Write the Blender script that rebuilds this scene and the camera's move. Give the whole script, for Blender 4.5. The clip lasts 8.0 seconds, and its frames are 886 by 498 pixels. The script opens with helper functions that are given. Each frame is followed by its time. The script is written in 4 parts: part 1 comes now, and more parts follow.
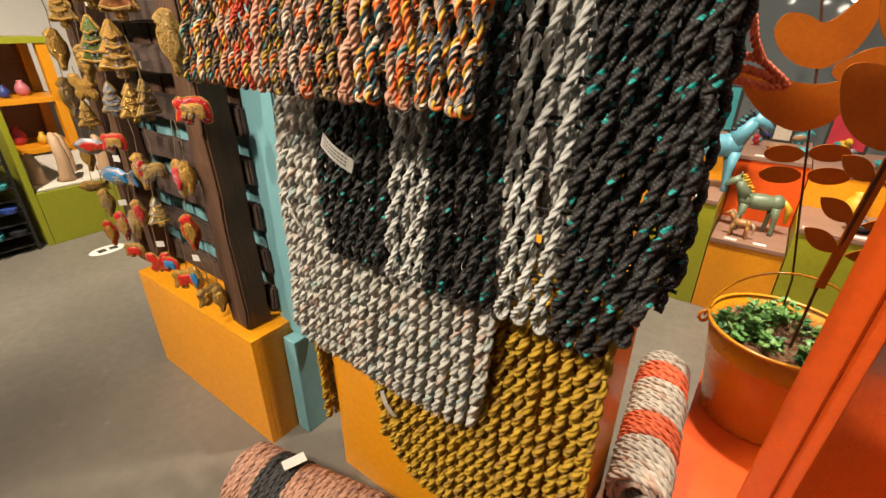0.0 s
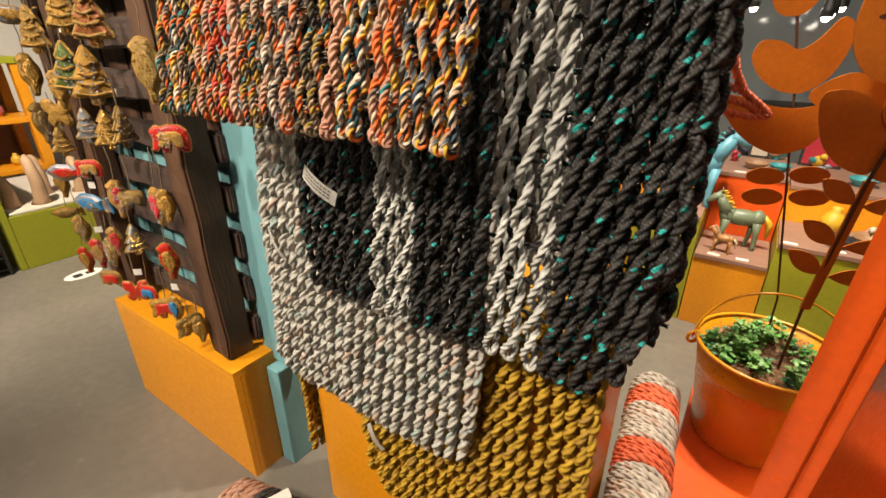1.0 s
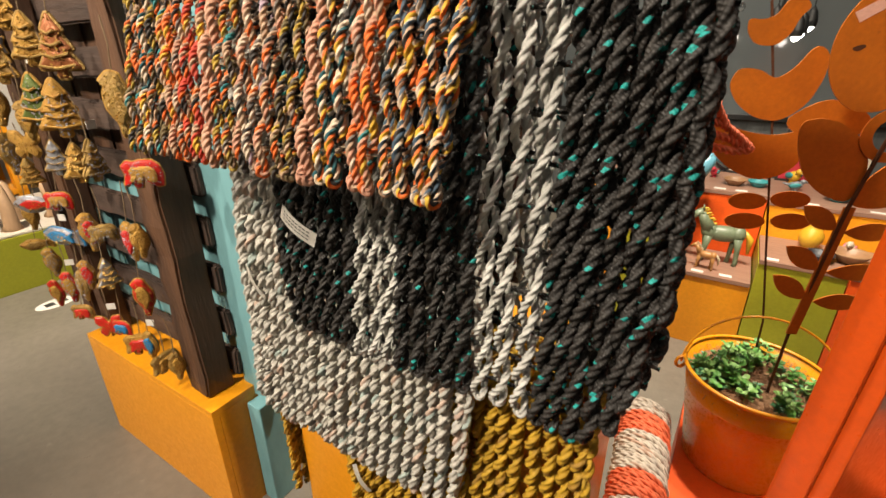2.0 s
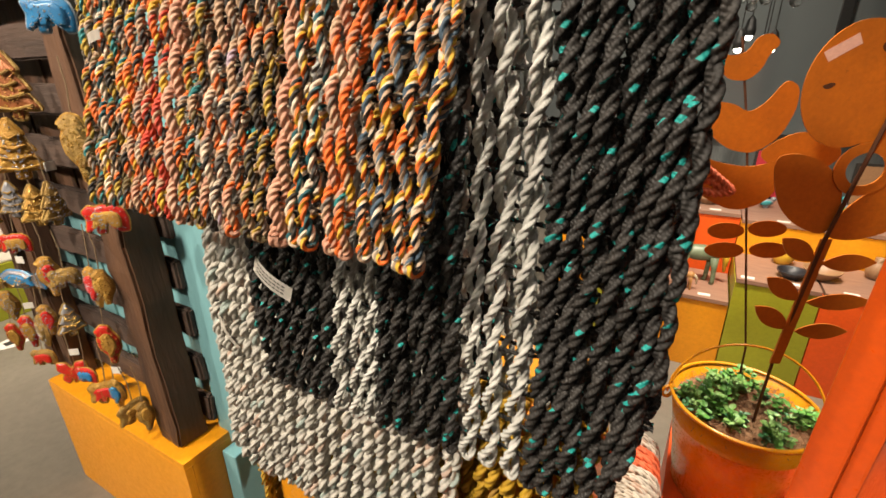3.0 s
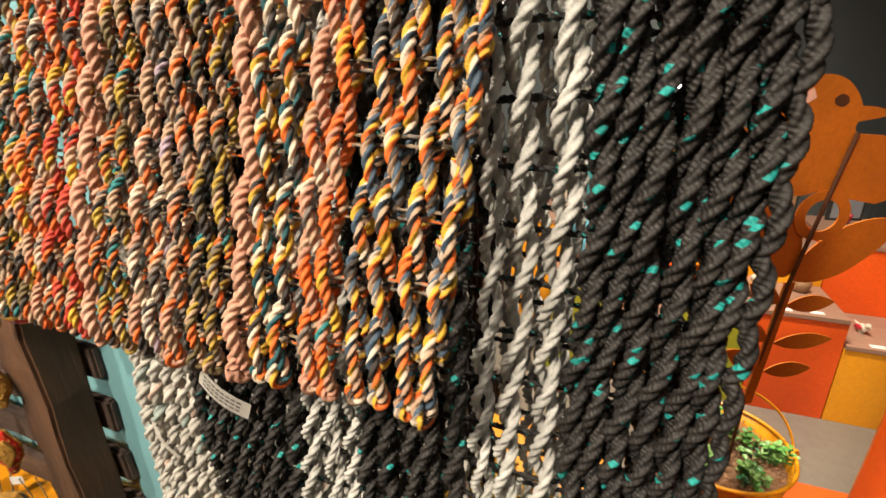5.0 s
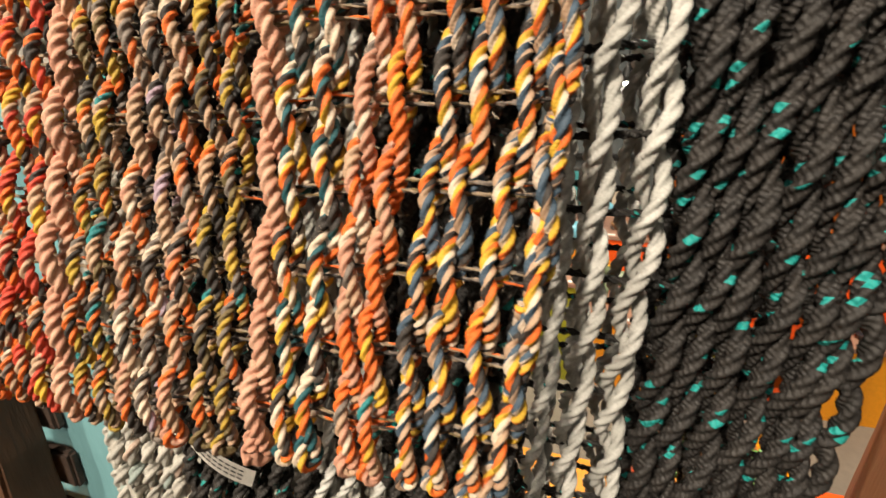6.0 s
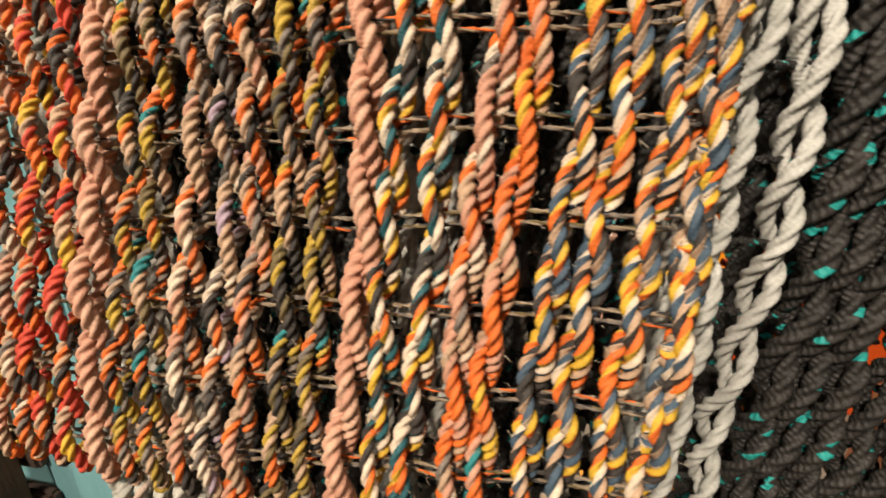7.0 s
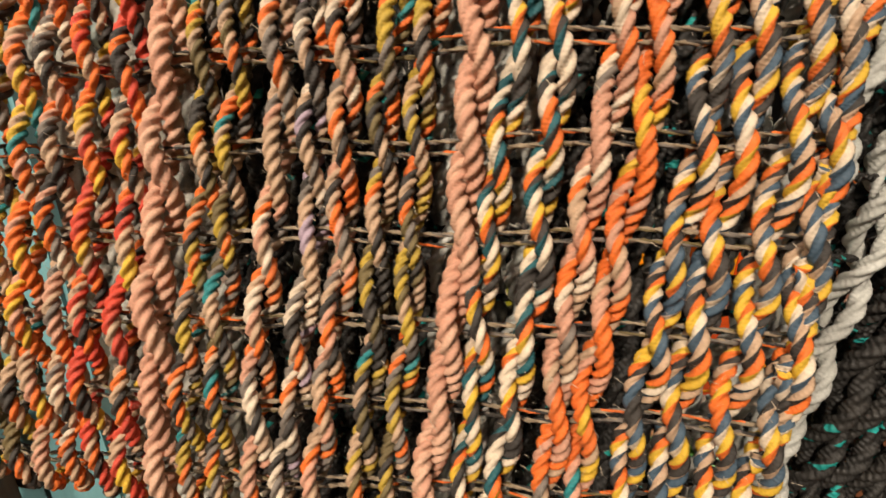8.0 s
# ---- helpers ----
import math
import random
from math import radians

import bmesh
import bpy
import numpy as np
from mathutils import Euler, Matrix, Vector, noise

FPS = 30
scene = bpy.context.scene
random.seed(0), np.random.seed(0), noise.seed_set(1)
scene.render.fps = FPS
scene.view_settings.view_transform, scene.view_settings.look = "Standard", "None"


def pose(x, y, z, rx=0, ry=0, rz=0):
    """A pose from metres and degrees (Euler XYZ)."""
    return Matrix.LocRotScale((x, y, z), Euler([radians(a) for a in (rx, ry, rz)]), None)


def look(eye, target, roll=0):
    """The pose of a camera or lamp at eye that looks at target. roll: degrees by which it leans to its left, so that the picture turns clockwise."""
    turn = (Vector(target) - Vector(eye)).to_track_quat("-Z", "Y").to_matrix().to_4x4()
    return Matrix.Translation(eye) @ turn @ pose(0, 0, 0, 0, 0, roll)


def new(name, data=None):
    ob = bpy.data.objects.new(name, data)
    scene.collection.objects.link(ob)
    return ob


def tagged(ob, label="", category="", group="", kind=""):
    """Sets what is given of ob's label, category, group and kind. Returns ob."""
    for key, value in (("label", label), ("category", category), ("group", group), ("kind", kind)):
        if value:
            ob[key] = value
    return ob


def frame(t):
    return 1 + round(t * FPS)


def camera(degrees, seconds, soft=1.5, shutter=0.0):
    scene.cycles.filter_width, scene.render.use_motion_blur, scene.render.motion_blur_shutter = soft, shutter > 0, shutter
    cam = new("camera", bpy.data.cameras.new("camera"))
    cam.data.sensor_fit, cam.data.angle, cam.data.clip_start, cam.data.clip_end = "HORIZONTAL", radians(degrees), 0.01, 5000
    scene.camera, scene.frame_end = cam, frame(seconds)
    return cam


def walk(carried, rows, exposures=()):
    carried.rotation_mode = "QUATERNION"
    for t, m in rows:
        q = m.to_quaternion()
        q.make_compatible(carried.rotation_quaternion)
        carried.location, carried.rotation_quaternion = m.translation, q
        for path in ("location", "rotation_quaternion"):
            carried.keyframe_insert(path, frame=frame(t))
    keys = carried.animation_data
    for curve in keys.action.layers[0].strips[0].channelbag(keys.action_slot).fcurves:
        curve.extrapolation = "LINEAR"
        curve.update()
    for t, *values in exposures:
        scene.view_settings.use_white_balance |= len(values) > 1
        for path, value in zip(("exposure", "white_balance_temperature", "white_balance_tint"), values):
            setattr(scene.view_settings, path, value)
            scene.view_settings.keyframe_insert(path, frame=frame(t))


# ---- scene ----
cam = camera(88.3, 8.0, soft=1.5, shutter=0.5)
PATH = [
    (0.0, 0.0323, 0.0168, 1.0924, 63.89, -0.17, 0.36),
    (0.5, 0.0328, 0.0293, 1.1005, 64.58, -0.15, -0.54),
    (1.0, 0.0319, 0.0428, 1.1126, 65.49, -0.05, -1.61),
    (1.5, 0.0347, 0.0577, 1.1238, 66.23, 0.09, -2.55),
    (3.0, 0.0357, 0.1151, 1.1773, 68.73, 0.69, -6.62),
    (3.5, 0.0309, 0.1361, 1.1924, 69.29, 0.78, -8.22),
    (4.0, 0.0227, 0.1627, 1.2097, 69.81, 0.89, -10.41),
    (4.5, 0.0135, 0.1898, 1.2246, 70.09, 0.95, -12.58),
    (6.0, -0.0459, 0.2947, 1.2562, 70.40, 0.51, -19.87),
    (6.5, -0.0761, 0.3260, 1.2633, 70.21, 0.27, -22.12),
    (7.0, -0.1132, 0.3577, 1.2685, 69.94, -0.21, -24.52),
    (7.5, -0.1450, 0.3813, 1.2687, 69.80, -0.70, -26.25),
    (8.0, -0.1696, 0.3991, 1.2747, 69.73, -1.22, -27.62),
]
walk(cam, [(t, pose(*p)) for t, *p in PATH], exposures=[(0.0, 0.0), (3.0, 0.1), (4.5, 0.15), (6.0, 0.0), (8.0, -0.42)])

# The shop's furniture stands square to one direction: a runs along the mat stand, b away from it.
SQUARE = pose(0, 0, 0, 0, 0, -36)


def at(a, b, z=0.0, turn=0.0):
    return SQUARE @ pose(a, b, z, 0, 0, turn)


# ---- light ----
world = bpy.data.worlds.new("world")
scene.world = world
world.use_nodes = True
world.node_tree.nodes["Background"].inputs[0].default_value = (1.0, 0.86, 0.7, 1)
world.node_tree.nodes["Background"].inputs[1].default_value = 0.014


def spot(name, eye, target, watts, size, colour, cone=75):
    lamp = bpy.data.lights.new(name, "SPOT")
    lamp.energy, lamp.shadow_soft_size, lamp.color = watts, size, colour
    lamp.spot_size, lamp.spot_blend = radians(cone), 0.7
    ob = new(name, lamp)
    ob.matrix_world = look(eye, target)
    return ob


def panel_lamp(name, eye, target, watts, size, colour):
    lamp = bpy.data.lights.new(name, "AREA")
    lamp.energy, lamp.size, lamp.color = watts, size, colour
    ob = new(name, lamp)
    ob.matrix_world = look(eye, target)
    return ob


WARM = (1.0, 0.87, 0.70)
spot("track_spot_mats", (-1.50, -0.58, 2.7), (-0.28, 0.70, 0.98), 400, 0.13, WARM, 58)
# unseen fill spots, added to brighten the displays away from the mats
spot("track_spot_pallet", (-2.15, 0.25, 2.6), (-0.95, 0.95, 0.6), 210, 0.05, WARM, 80)
spot("track_spot_bucket", (0.72, 1.25, 2.8), (0.72, 0.9, 0.4), 300, 0.05, WARM, 75)
spot("track_spot_horses", (1.0, 1.1, 2.75), (1.4, 1.9, 0.4), 260, 0.05, WARM, 80)
spot("track_spot_cabinet", (-1.9, 1.4, 2.75), (-2.6, 2.6, 0.4), 560, 0.05, WARM, 90)
spot("track_spot_window", (0.9, 2.4, 2.9), (1.6, 3.6, 1.3), 190, 0.05, WARM, 100)
# no real fixture: a wide lamp added for the room's bounced light
panel_lamp("ceiling_bounce_lamp", (0.2, 0.4, 2.9), (0.2, 0.4, 0), 30, 2.6, (1.0, 0.90, 0.76))

# ---- materials ----


def node_mat(name):
    m = bpy.data.materials.new(name)
    m.use_nodes = True
    nt = m.node_tree
    return m, nt, nt.nodes["Principled BSDF"]


def link(nt, a, b):
    nt.links.new(a, b)


def mixer(nt, fac, a, b, kind="MIX"):
    n = nt.nodes.new("ShaderNodeMix")
    n.data_type, n.blend_type = "RGBA", kind
    for sock, v in ((n.inputs[0], fac), (n.inputs[6], a), (n.inputs[7], b)):
        if isinstance(v, (int, float)):
            sock.default_value = v
        elif isinstance(v, tuple):
            sock.default_value = (*v[:3], 1)
        else:
            link(nt, v, sock)
    return n.outputs[2]


def noise_tex(nt, vec, scale, detail=4.0, rough=0.55):
    n = nt.nodes.new("ShaderNodeTexNoise")
    n.inputs["Scale"].default_value, n.inputs["Detail"].default_value, n.inputs["Roughness"].default_value = scale, detail, rough
    link(nt, vec, n.inputs["Vector"])
    return n.outputs["Fac"]


def ramp(nt, fac, lo, hi, a=0.0, b=1.0):
    n = nt.nodes.new("ShaderNodeMapRange")
    n.inputs[1].default_value, n.inputs[2].default_value, n.inputs[3].default_value, n.inputs[4].default_value = lo, hi, a, b
    link(nt, fac, n.inputs[0])
    return n.outputs[0]


def surface(name, base, second, rough=0.5, metal=0.0, big=3.0, small=60.0, bump=0.0008, stretch=(1, 1, 1), wear=None, coat=0.0):
    """Base colour drifting to a second one at a large scale, fine grain in colour, gloss and relief; wear: a colour of scuffs."""
    m, nt, bsdf = node_mat(name)
    co = nt.nodes.new("ShaderNodeTexCoord")
    mp = nt.nodes.new("ShaderNodeMapping")
    mp.inputs["Scale"].default_value = stretch
    link(nt, co.outputs["Object"], mp.inputs[0])
    v = mp.outputs[0]
    n1, n2 = noise_tex(nt, v, big, 5), noise_tex(nt, v, small, 6, 0.65)
    c = mixer(nt, ramp(nt, n1, 0.35, 0.68), base, second)
    c = mixer(nt, ramp(nt, n2, 0.25, 0.8, 0.0, 0.5), c, tuple(0.6 * q for q in second))
    if wear:
        n3 = noise_tex(nt, v, small * 0.35, 8, 0.7)
        c = mixer(nt, ramp(nt, n3, 0.64, 0.72, 0.0, 0.6), c, wear)
    link(nt, c, bsdf.inputs["Base Color"])
    link(nt, ramp(nt, n2, 0.2, 0.8, rough - 0.09, rough + 0.1), bsdf.inputs["Roughness"])
    bsdf.inputs["Metallic"].default_value = metal
    bsdf.inputs["Coat Weight"].default_value = coat
    bp = nt.nodes.new("ShaderNodeBump")
    bp.inputs["Strength"].default_value, bp.inputs["Distance"].default_value = 0.7, bump
    link(nt, n2, bp.inputs["Height"])
    link(nt, bp.outputs[0], bsdf.inputs["Normal"])
    return m


def rope_mat(name, palette, per=1.0, rough=0.55, yarn=16.0, grime=0.3, ribs=0.15, split=1.0, order=0.0):
    """Laid rope: palette of (share, colour) dealt out strand by strand and stretch by stretch, yarn lines, frayed dirt in the lay."""
    m, nt, bsdf = node_mat(name)
    uv = nt.nodes.new("ShaderNodeUVMap")
    uv.uv_map = "rope"
    sep = nt.nodes.new("ShaderNodeSeparateXYZ")
    link(nt, uv.outputs[0], sep.inputs[0])
    info = nt.nodes.new("ShaderNodeObjectInfo")

    def calc(op, a, b=None):
        n = nt.nodes.new("ShaderNodeMath")
        n.operation = op
        for k, v in enumerate((a, b)):
            if v is None:
                continue
            if isinstance(v, (int, float)):
                n.inputs[k].default_value = v
            else:
                link(nt, v, n.inputs[k])
        return n.outputs[0]

    strand = calc("FLOOR", calc("MULTIPLY", sep.outputs[0], split))
    step = calc("FLOOR", calc("MULTIPLY", sep.outputs[1], per))
    comb = nt.nodes.new("ShaderNodeCombineXYZ")
    link(nt, strand, comb.inputs[0])
    link(nt, step, comb.inputs[1])
    link(nt, calc("MULTIPLY", info.outputs["Random"], 91.7), comb.inputs[2])
    wn = nt.nodes.new("ShaderNodeTexWhiteNoise")
    wn.noise_dimensions = "3D"
    link(nt, comb.outputs[0], wn.inputs["Vector"])
    cr = nt.nodes.new("ShaderNodeValToRGB")
    cr.color_ramp.interpolation = "CONSTANT"
    total, acc = sum(w for w, _ in palette), 0.0
    cr.color_ramp.elements.remove(cr.color_ramp.elements[1])
    for k, (w, c) in enumerate(palette):
        e = cr.color_ramp.elements[0] if k == 0 else cr.color_ramp.elements.new(acc / total)
        e.color = (*c, 1)
        acc += w
    deal = wn.outputs["Value"]
    if order:
        # two yarns a strand, laid in the same order all along; now and then another one shows
        yarns = calc("FRACT", calc("ADD", calc("DIVIDE", calc("ADD", calc("FLOOR", calc("MULTIPLY", sep.outputs[0], 2.0)), 0.5), 6.0), calc("MULTIPLY", calc("FLOOR", calc("MULTIPLY", info.outputs["Random"], 3.0)), 1 / 3)))
        keep = calc("LESS_THAN", wn.outputs["Value"], order)
        other = calc("FRACT", calc("MULTIPLY", wn.outputs["Value"], 57.3))
        deal = calc("ADD", calc("MULTIPLY", yarns, keep), calc("MULTIPLY", other, calc("SUBTRACT", 1.0, keep)))
    link(nt, deal, cr.inputs[0])
    co = nt.nodes.new("ShaderNodeTexCoord")
    n1 = noise_tex(nt, co.outputs["Object"], 45, 5)
    n2 = noise_tex(nt, co.outputs["Object"], 700, 3, 0.7)
    c = mixer(nt, ramp(nt, n1, 0.45, 0.75, 0, grime), cr.outputs[0], (0.10, 0.075, 0.055))
    c = mixer(nt, ramp(nt, n2, 0.3, 0.75, 0, 0.3), c, (0.07, 0.06, 0.05))
    link(nt, c, bsdf.inputs["Base Color"])
    link(nt, ramp(nt, n2, 0.2, 0.8, rough - 0.1, rough + 0.2), bsdf.inputs["Roughness"])
    bsdf.inputs["Specular IOR Level"].default_value = 0.3
    frac = calc("FRACT", sep.outputs[0])
    lines = calc("SINE", calc("ADD", calc("MULTIPLY", sep.outputs[1], 2 * math.pi * yarn), calc("MULTIPLY", frac, 9.0)))
    h = calc("ADD", calc("MULTIPLY", lines, ribs), calc("MULTIPLY", n2, 1.6))
    bp = nt.nodes.new("ShaderNodeBump")
    bp.inputs["Strength"].default_value, bp.inputs["Distance"].default_value = 0.8, 0.0005
    link(nt, h, bp.inputs["Height"])
    link(nt, bp.outputs[0], bsdf.inputs["Normal"])
    return m


def glow(name, colour, strength):
    m, nt, bsdf = node_mat(name)
    bsdf.inputs["Emission Color"].default_value, bsdf.inputs["Emission Strength"].default_value = (*colour, 1), strength
    return m


YEL, ORA, RED = (0.70, 0.42, 0.035), (0.80, 0.16, 0.02), (0.62, 0.06, 0.03)
TAN, WHI, BLK = (0.52, 0.34, 0.22), (0.72, 0.58, 0.44), (0.034, 0.029, 0.027)
BLU, TEA, PNK = (0.055, 0.095, 0.14), (0.02, 0.22, 0.23), (0.60, 0.30, 0.20)
OLV, LAV, GRY = (0.16, 0.115, 0.045), (0.42, 0.31, 0.38), (0.20, 0.165, 0.14)
TEB, DYE = (0.012, 0.10, 0.12), (0.50, 0.33, 0.04)
ROPES = {
    "M": rope_mat("rope_bright_mixed", [(1, YEL), (1, ORA), (1, BLK), (1, TAN), (1, BLU), (1, WHI)], order=0.86, grime=0.15),
    "Y": rope_mat("rope_yellow_black_mixed", [(1, YEL), (1, ORA), (1, BLK), (1, TEB), (1, WHI), (1, WHI)], order=0.72, grime=0.15),
    "D": rope_mat("rope_olive_dark_mixed", [(2.6, DYE), (2.4, OLV), (2.6, BLK), (2.3, ORA), (0.9, TEA), (1.2, GRY), (3.4, TAN)]),
    "T": rope_mat("rope_tan_mixed", [(4.6, TAN), (1.2, WHI), (2.3, ORA), (1.8, BLK), (1.4, GRY), (2, PNK)]),
    "L": rope_mat("rope_lavender_mixed", [(2, LAV), (2.6, TAN), (1.6, WHI), (3, GRY), (1.6, BLK), (0.7, ORA)]),
    "O": rope_mat("rope_orange_mixed", [(4.6, ORA), (2.6, PNK), (1.4, TAN), (0.7, TEA), (0.9, YEL)]),
    "S": rope_mat("rope_salmon_orange_mixed", [(4.5, PNK), (2.0, ORA), (1.8, WHI), (2.4, TAN), (0.8, GRY)]),
    "R": rope_mat("rope_red_mixed", [(5.0, RED), (1.6, ORA), (2.6, BLK), (1.5, YEL), (2.0, TAN)]),
    "P": rope_mat("rope_salmon_pink", [(5, PNK), (3, (0.66, 0.38, 0.26)), (1, (0.54, 0.27, 0.18))], grime=0.15),
    "H": rope_mat("weft_yarn_mixed", [(4, (0.32, 0.24, 0.16)), (2, BLK), (0.6, ORA), (1, OLV), (1.4, GRY)]),
    "K": rope_mat("rope_black_teal_flecked", [(16, (0.019, 0.018, 0.018)), (12, (0.028, 0.026, 0.025)), (1.25, (0.012, 0.34, 0.31))], 8.0, 0.42, 13.0, 0.1, 0.7, 2.0),
    "W": rope_mat("rope_pale_grey", [(5, (0.58, 0.57, 0.53)), (4, (0.52, 0.515, 0.475)), (2, (0.62, 0.61, 0.57))], ribs=0.22),
    "G": rope_mat("rope_grey_flecked", [(7, (0.56, 0.53, 0.47)), (6, (0.50, 0.48, 0.43)), (1.2, (0.54, 0.40, 0.32)), (1.0, (0.38, 0.45, 0.42))], ribs=0.25),
    "Q": rope_mat("rope_mustard", [(5, (0.56, 0.33, 0.020)), (4, (0.48, 0.275, 0.016)), (1, (0.38, 0.21, 0.03))], ribs=0.25),
    "N": rope_mat("rope_peach", [(5, (0.56, 0.30, 0.20)), (3, (0.48, 0.24, 0.15)), (1.5, (0.38, 0.2, 0.15))]),
    "B": rope_mat("rope_charcoal", [(5, (0.03, 0.03, 0.032)), (3, (0.045, 0.045, 0.045))]),
    "C": rope_mat("rope_cream", [(5, (0.68, 0.60, 0.50)), (3, (0.60, 0.53, 0.45)), (1, (0.58, 0.40, 0.30))]),
    "V": rope_mat("rope_coral", [(5, (0.82, 0.16, 0.06)), (3, (0.74, 0.13, 0.045))]),
}
orange_paint = surface("orange_paint", (0.82, 0.33, 0.010), (0.76, 0.29, 0.008), 0.38, big=2.0, small=90, bump=0.0004, wear=(0.6, 0.2, 0.02))
red_orange_paint = surface("red_orange_paint", (0.82, 0.105, 0.008), (0.76, 0.085, 0.007), 0.42, big=2.0, small=90, bump=0.0004)
panel_paint = surface("deep_orange_paint", (0.66, 0.085, 0.006), (0.58, 0.066, 0.005), 0.32, big=2.0, small=90, bump=0.0003, coat=0.3)
green_paint = surface("lime_green_paint", (0.36, 0.36, 0.02), (0.31, 0.32, 0.018), 0.42, big=2.0, small=90, bump=0.0004)
blue_paint = surface("pale_blue_paint", (0.21, 0.43, 0.46), (0.17, 0.37, 0.41), 0.5, big=3, small=40, bump=0.0006, stretch=(1, 1, 0.3), wear=(0.1, 0.22, 0.25))
dark_wood = surface("dark_rough_wood", (0.13, 0.060, 0.029), (0.045, 0.021, 0.012), 0.6, big=16, small=130, bump=0.004, stretch=(1, 1, 0.10), wear=(0.20, 0.12, 0.075))
slat_wood = surface("weathered_slat_wood", (0.10, 0.062, 0.046), (0.035, 0.022, 0.018), 0.65, big=16, small=130, bump=0.004, stretch=(0.10, 1, 1), wear=(0.19, 0.13, 0.10))
top_wood = surface("pinkish_wood_top", (0.30, 0.17, 0.115), (0.24, 0.13, 0.09), 0.5, big=4, small=60, bump=0.0006, stretch=(0.2, 1, 1))
brown_wood = surface("brown_sawn_wood", (0.26, 0.105, 0.045), (0.19, 0.07, 0.03), 0.6, big=6, small=60, bump=0.002, stretch=(1, 1, 0.15))
concrete = surface("polished_concrete", (0.215, 0.19, 0.155), (0.155, 0.135, 0.11), 0.33, big=1.6, small=28, bump=0.0008, wear=(0.27, 0.25, 0.21))
plaster = surface("white_wall_paint", (0.74, 0.70, 0.63), (0.68, 0.64, 0.58), 0.7, big=1.5, small=80)
# the upright grey streaks are glass reflections put into the wall colour
dark_plaster = surface("dark_grey_wall_reflection_streaks", (0.17, 0.18, 0.178), (0.085, 0.093, 0.093), 0.5, big=5.0, small=40, stretch=(1.6, 1.6, 0.35), wear=(0.24, 0.25, 0.245))
ceiling_paint = surface("dark_ceiling_paint", (0.16, 0.14, 0.12), (0.12, 0.11, 0.10), 0.8, big=1.0, small=40)
corten = surface("rusted_steel", (0.62, 0.175, 0.014), (0.46, 0.13, 0.014), 0.38, metal=0.3, big=9, small=120, bump=0.0003, wear=(0.10, 0.045, 0.02))
steel_rod = surface("dark_rust_rod", (0.13, 0.05, 0.022), (0.08, 0.032, 0.016), 0.55, metal=0.5, big=20, small=200, bump=0.0003)
bucket_paint = surface("yellow_orange_enamel", (0.80, 0.33, 0.010), (0.76, 0.29, 0.009), 0.28, metal=0.0, big=5, small=120, bump=0.0002, coat=0.4)
soil = surface("coir_soil", (0.36, 0.20, 0.10), (0.22, 0.12, 0.06), 0.9, big=30, small=260, bump=0.004)
fibre = surface("coir_fibre", (0.36, 0.21, 0.11), (0.26, 0.14, 0.075), 0.85, big=30, small=260)
leaf_mats = [surface("leaf_green_%s" % n, c, d, 0.45, big=40, small=200, bump=0.0004) for n, c, d in
             (("fresh", (0.14, 0.38, 0.075), (0.10, 0.29, 0.05)), ("deep", (0.06, 0.22, 0.08), (0.04, 0.16, 0.06)), ("pale", (0.26, 0.46, 0.13), (0.19, 0.38, 0.10)))]
paper = surface("white_paper", (0.74, 0.70, 0.64), (0.70, 0.66, 0.60), 0.7, big=20, small=200, bump=0.0001)
pink_paper = surface("pale_pink_paper", (0.70, 0.40, 0.31), (0.64, 0.35, 0.27), 0.6, big=20, small=200, bump=0.0001)
ink = surface("black_ink", (0.03, 0.03, 0.03), (0.02, 0.02, 0.02), 0.6)
gold = surface("gold_thread", (0.60, 0.34, 0.06), (0.36, 0.18, 0.03), 0.45, metal=0.3, big=60, small=190, bump=0.006)
brass = surface("dull_gold_thread", (0.46, 0.29, 0.075), (0.27, 0.155, 0.04), 0.5, metal=0.3, big=60, small=190, bump=0.006)
red_felt = surface("red_satin", (0.60, 0.022, 0.014), (0.50, 0.018, 0.012), 0.35, big=60, small=300, bump=0.0006)
green_sequin = surface("green_sequins", (0.14, 0.19, 0.045), (0.10, 0.14, 0.03), 0.35, metal=0.3, big=120, small=380, bump=0.002)
rust_sequin = surface("copper_sequins", (0.42, 0.15, 0.055), (0.32, 0.11, 0.04), 0.33, metal=0.4, big=120, small=380, bump=0.002)
blue_felt = surface("blue_satin", (0.03, 0.20, 0.42), (0.025, 0.16, 0.36), 0.35, big=60, small=300, bump=0.0006)
silver_thread = surface("silver_thread", (0.42, 0.42, 0.45), (0.30, 0.30, 0.34), 0.35, metal=0.5, big=90, small=420, bump=0.0016)
bead = surface("gold_beads", (0.75, 0.48, 0.12), (0.55, 0.30, 0.06), 0.25, metal=0.7, big=60, small=200, bump=0.0005)
twine = surface("twine", (0.25, 0.17, 0.09), (0.18, 0.12, 0.07), 0.8, big=50, small=300)
# ---- building helpers ----


def mesh_of(name, verts, faces, material, smooth=False):
    me = bpy.data.meshes.new(name)
    me.from_pydata(verts, [], faces)
    me.materials.append(material)
    if smooth:
        me.shade_smooth()
    return me


def thing(name, place, label, category, group="", kind=""):
    ob = new(name)
    ob.empty_display_size = 0.05
    ob.matrix_world = place
    return tagged(ob, label, category, group, kind)


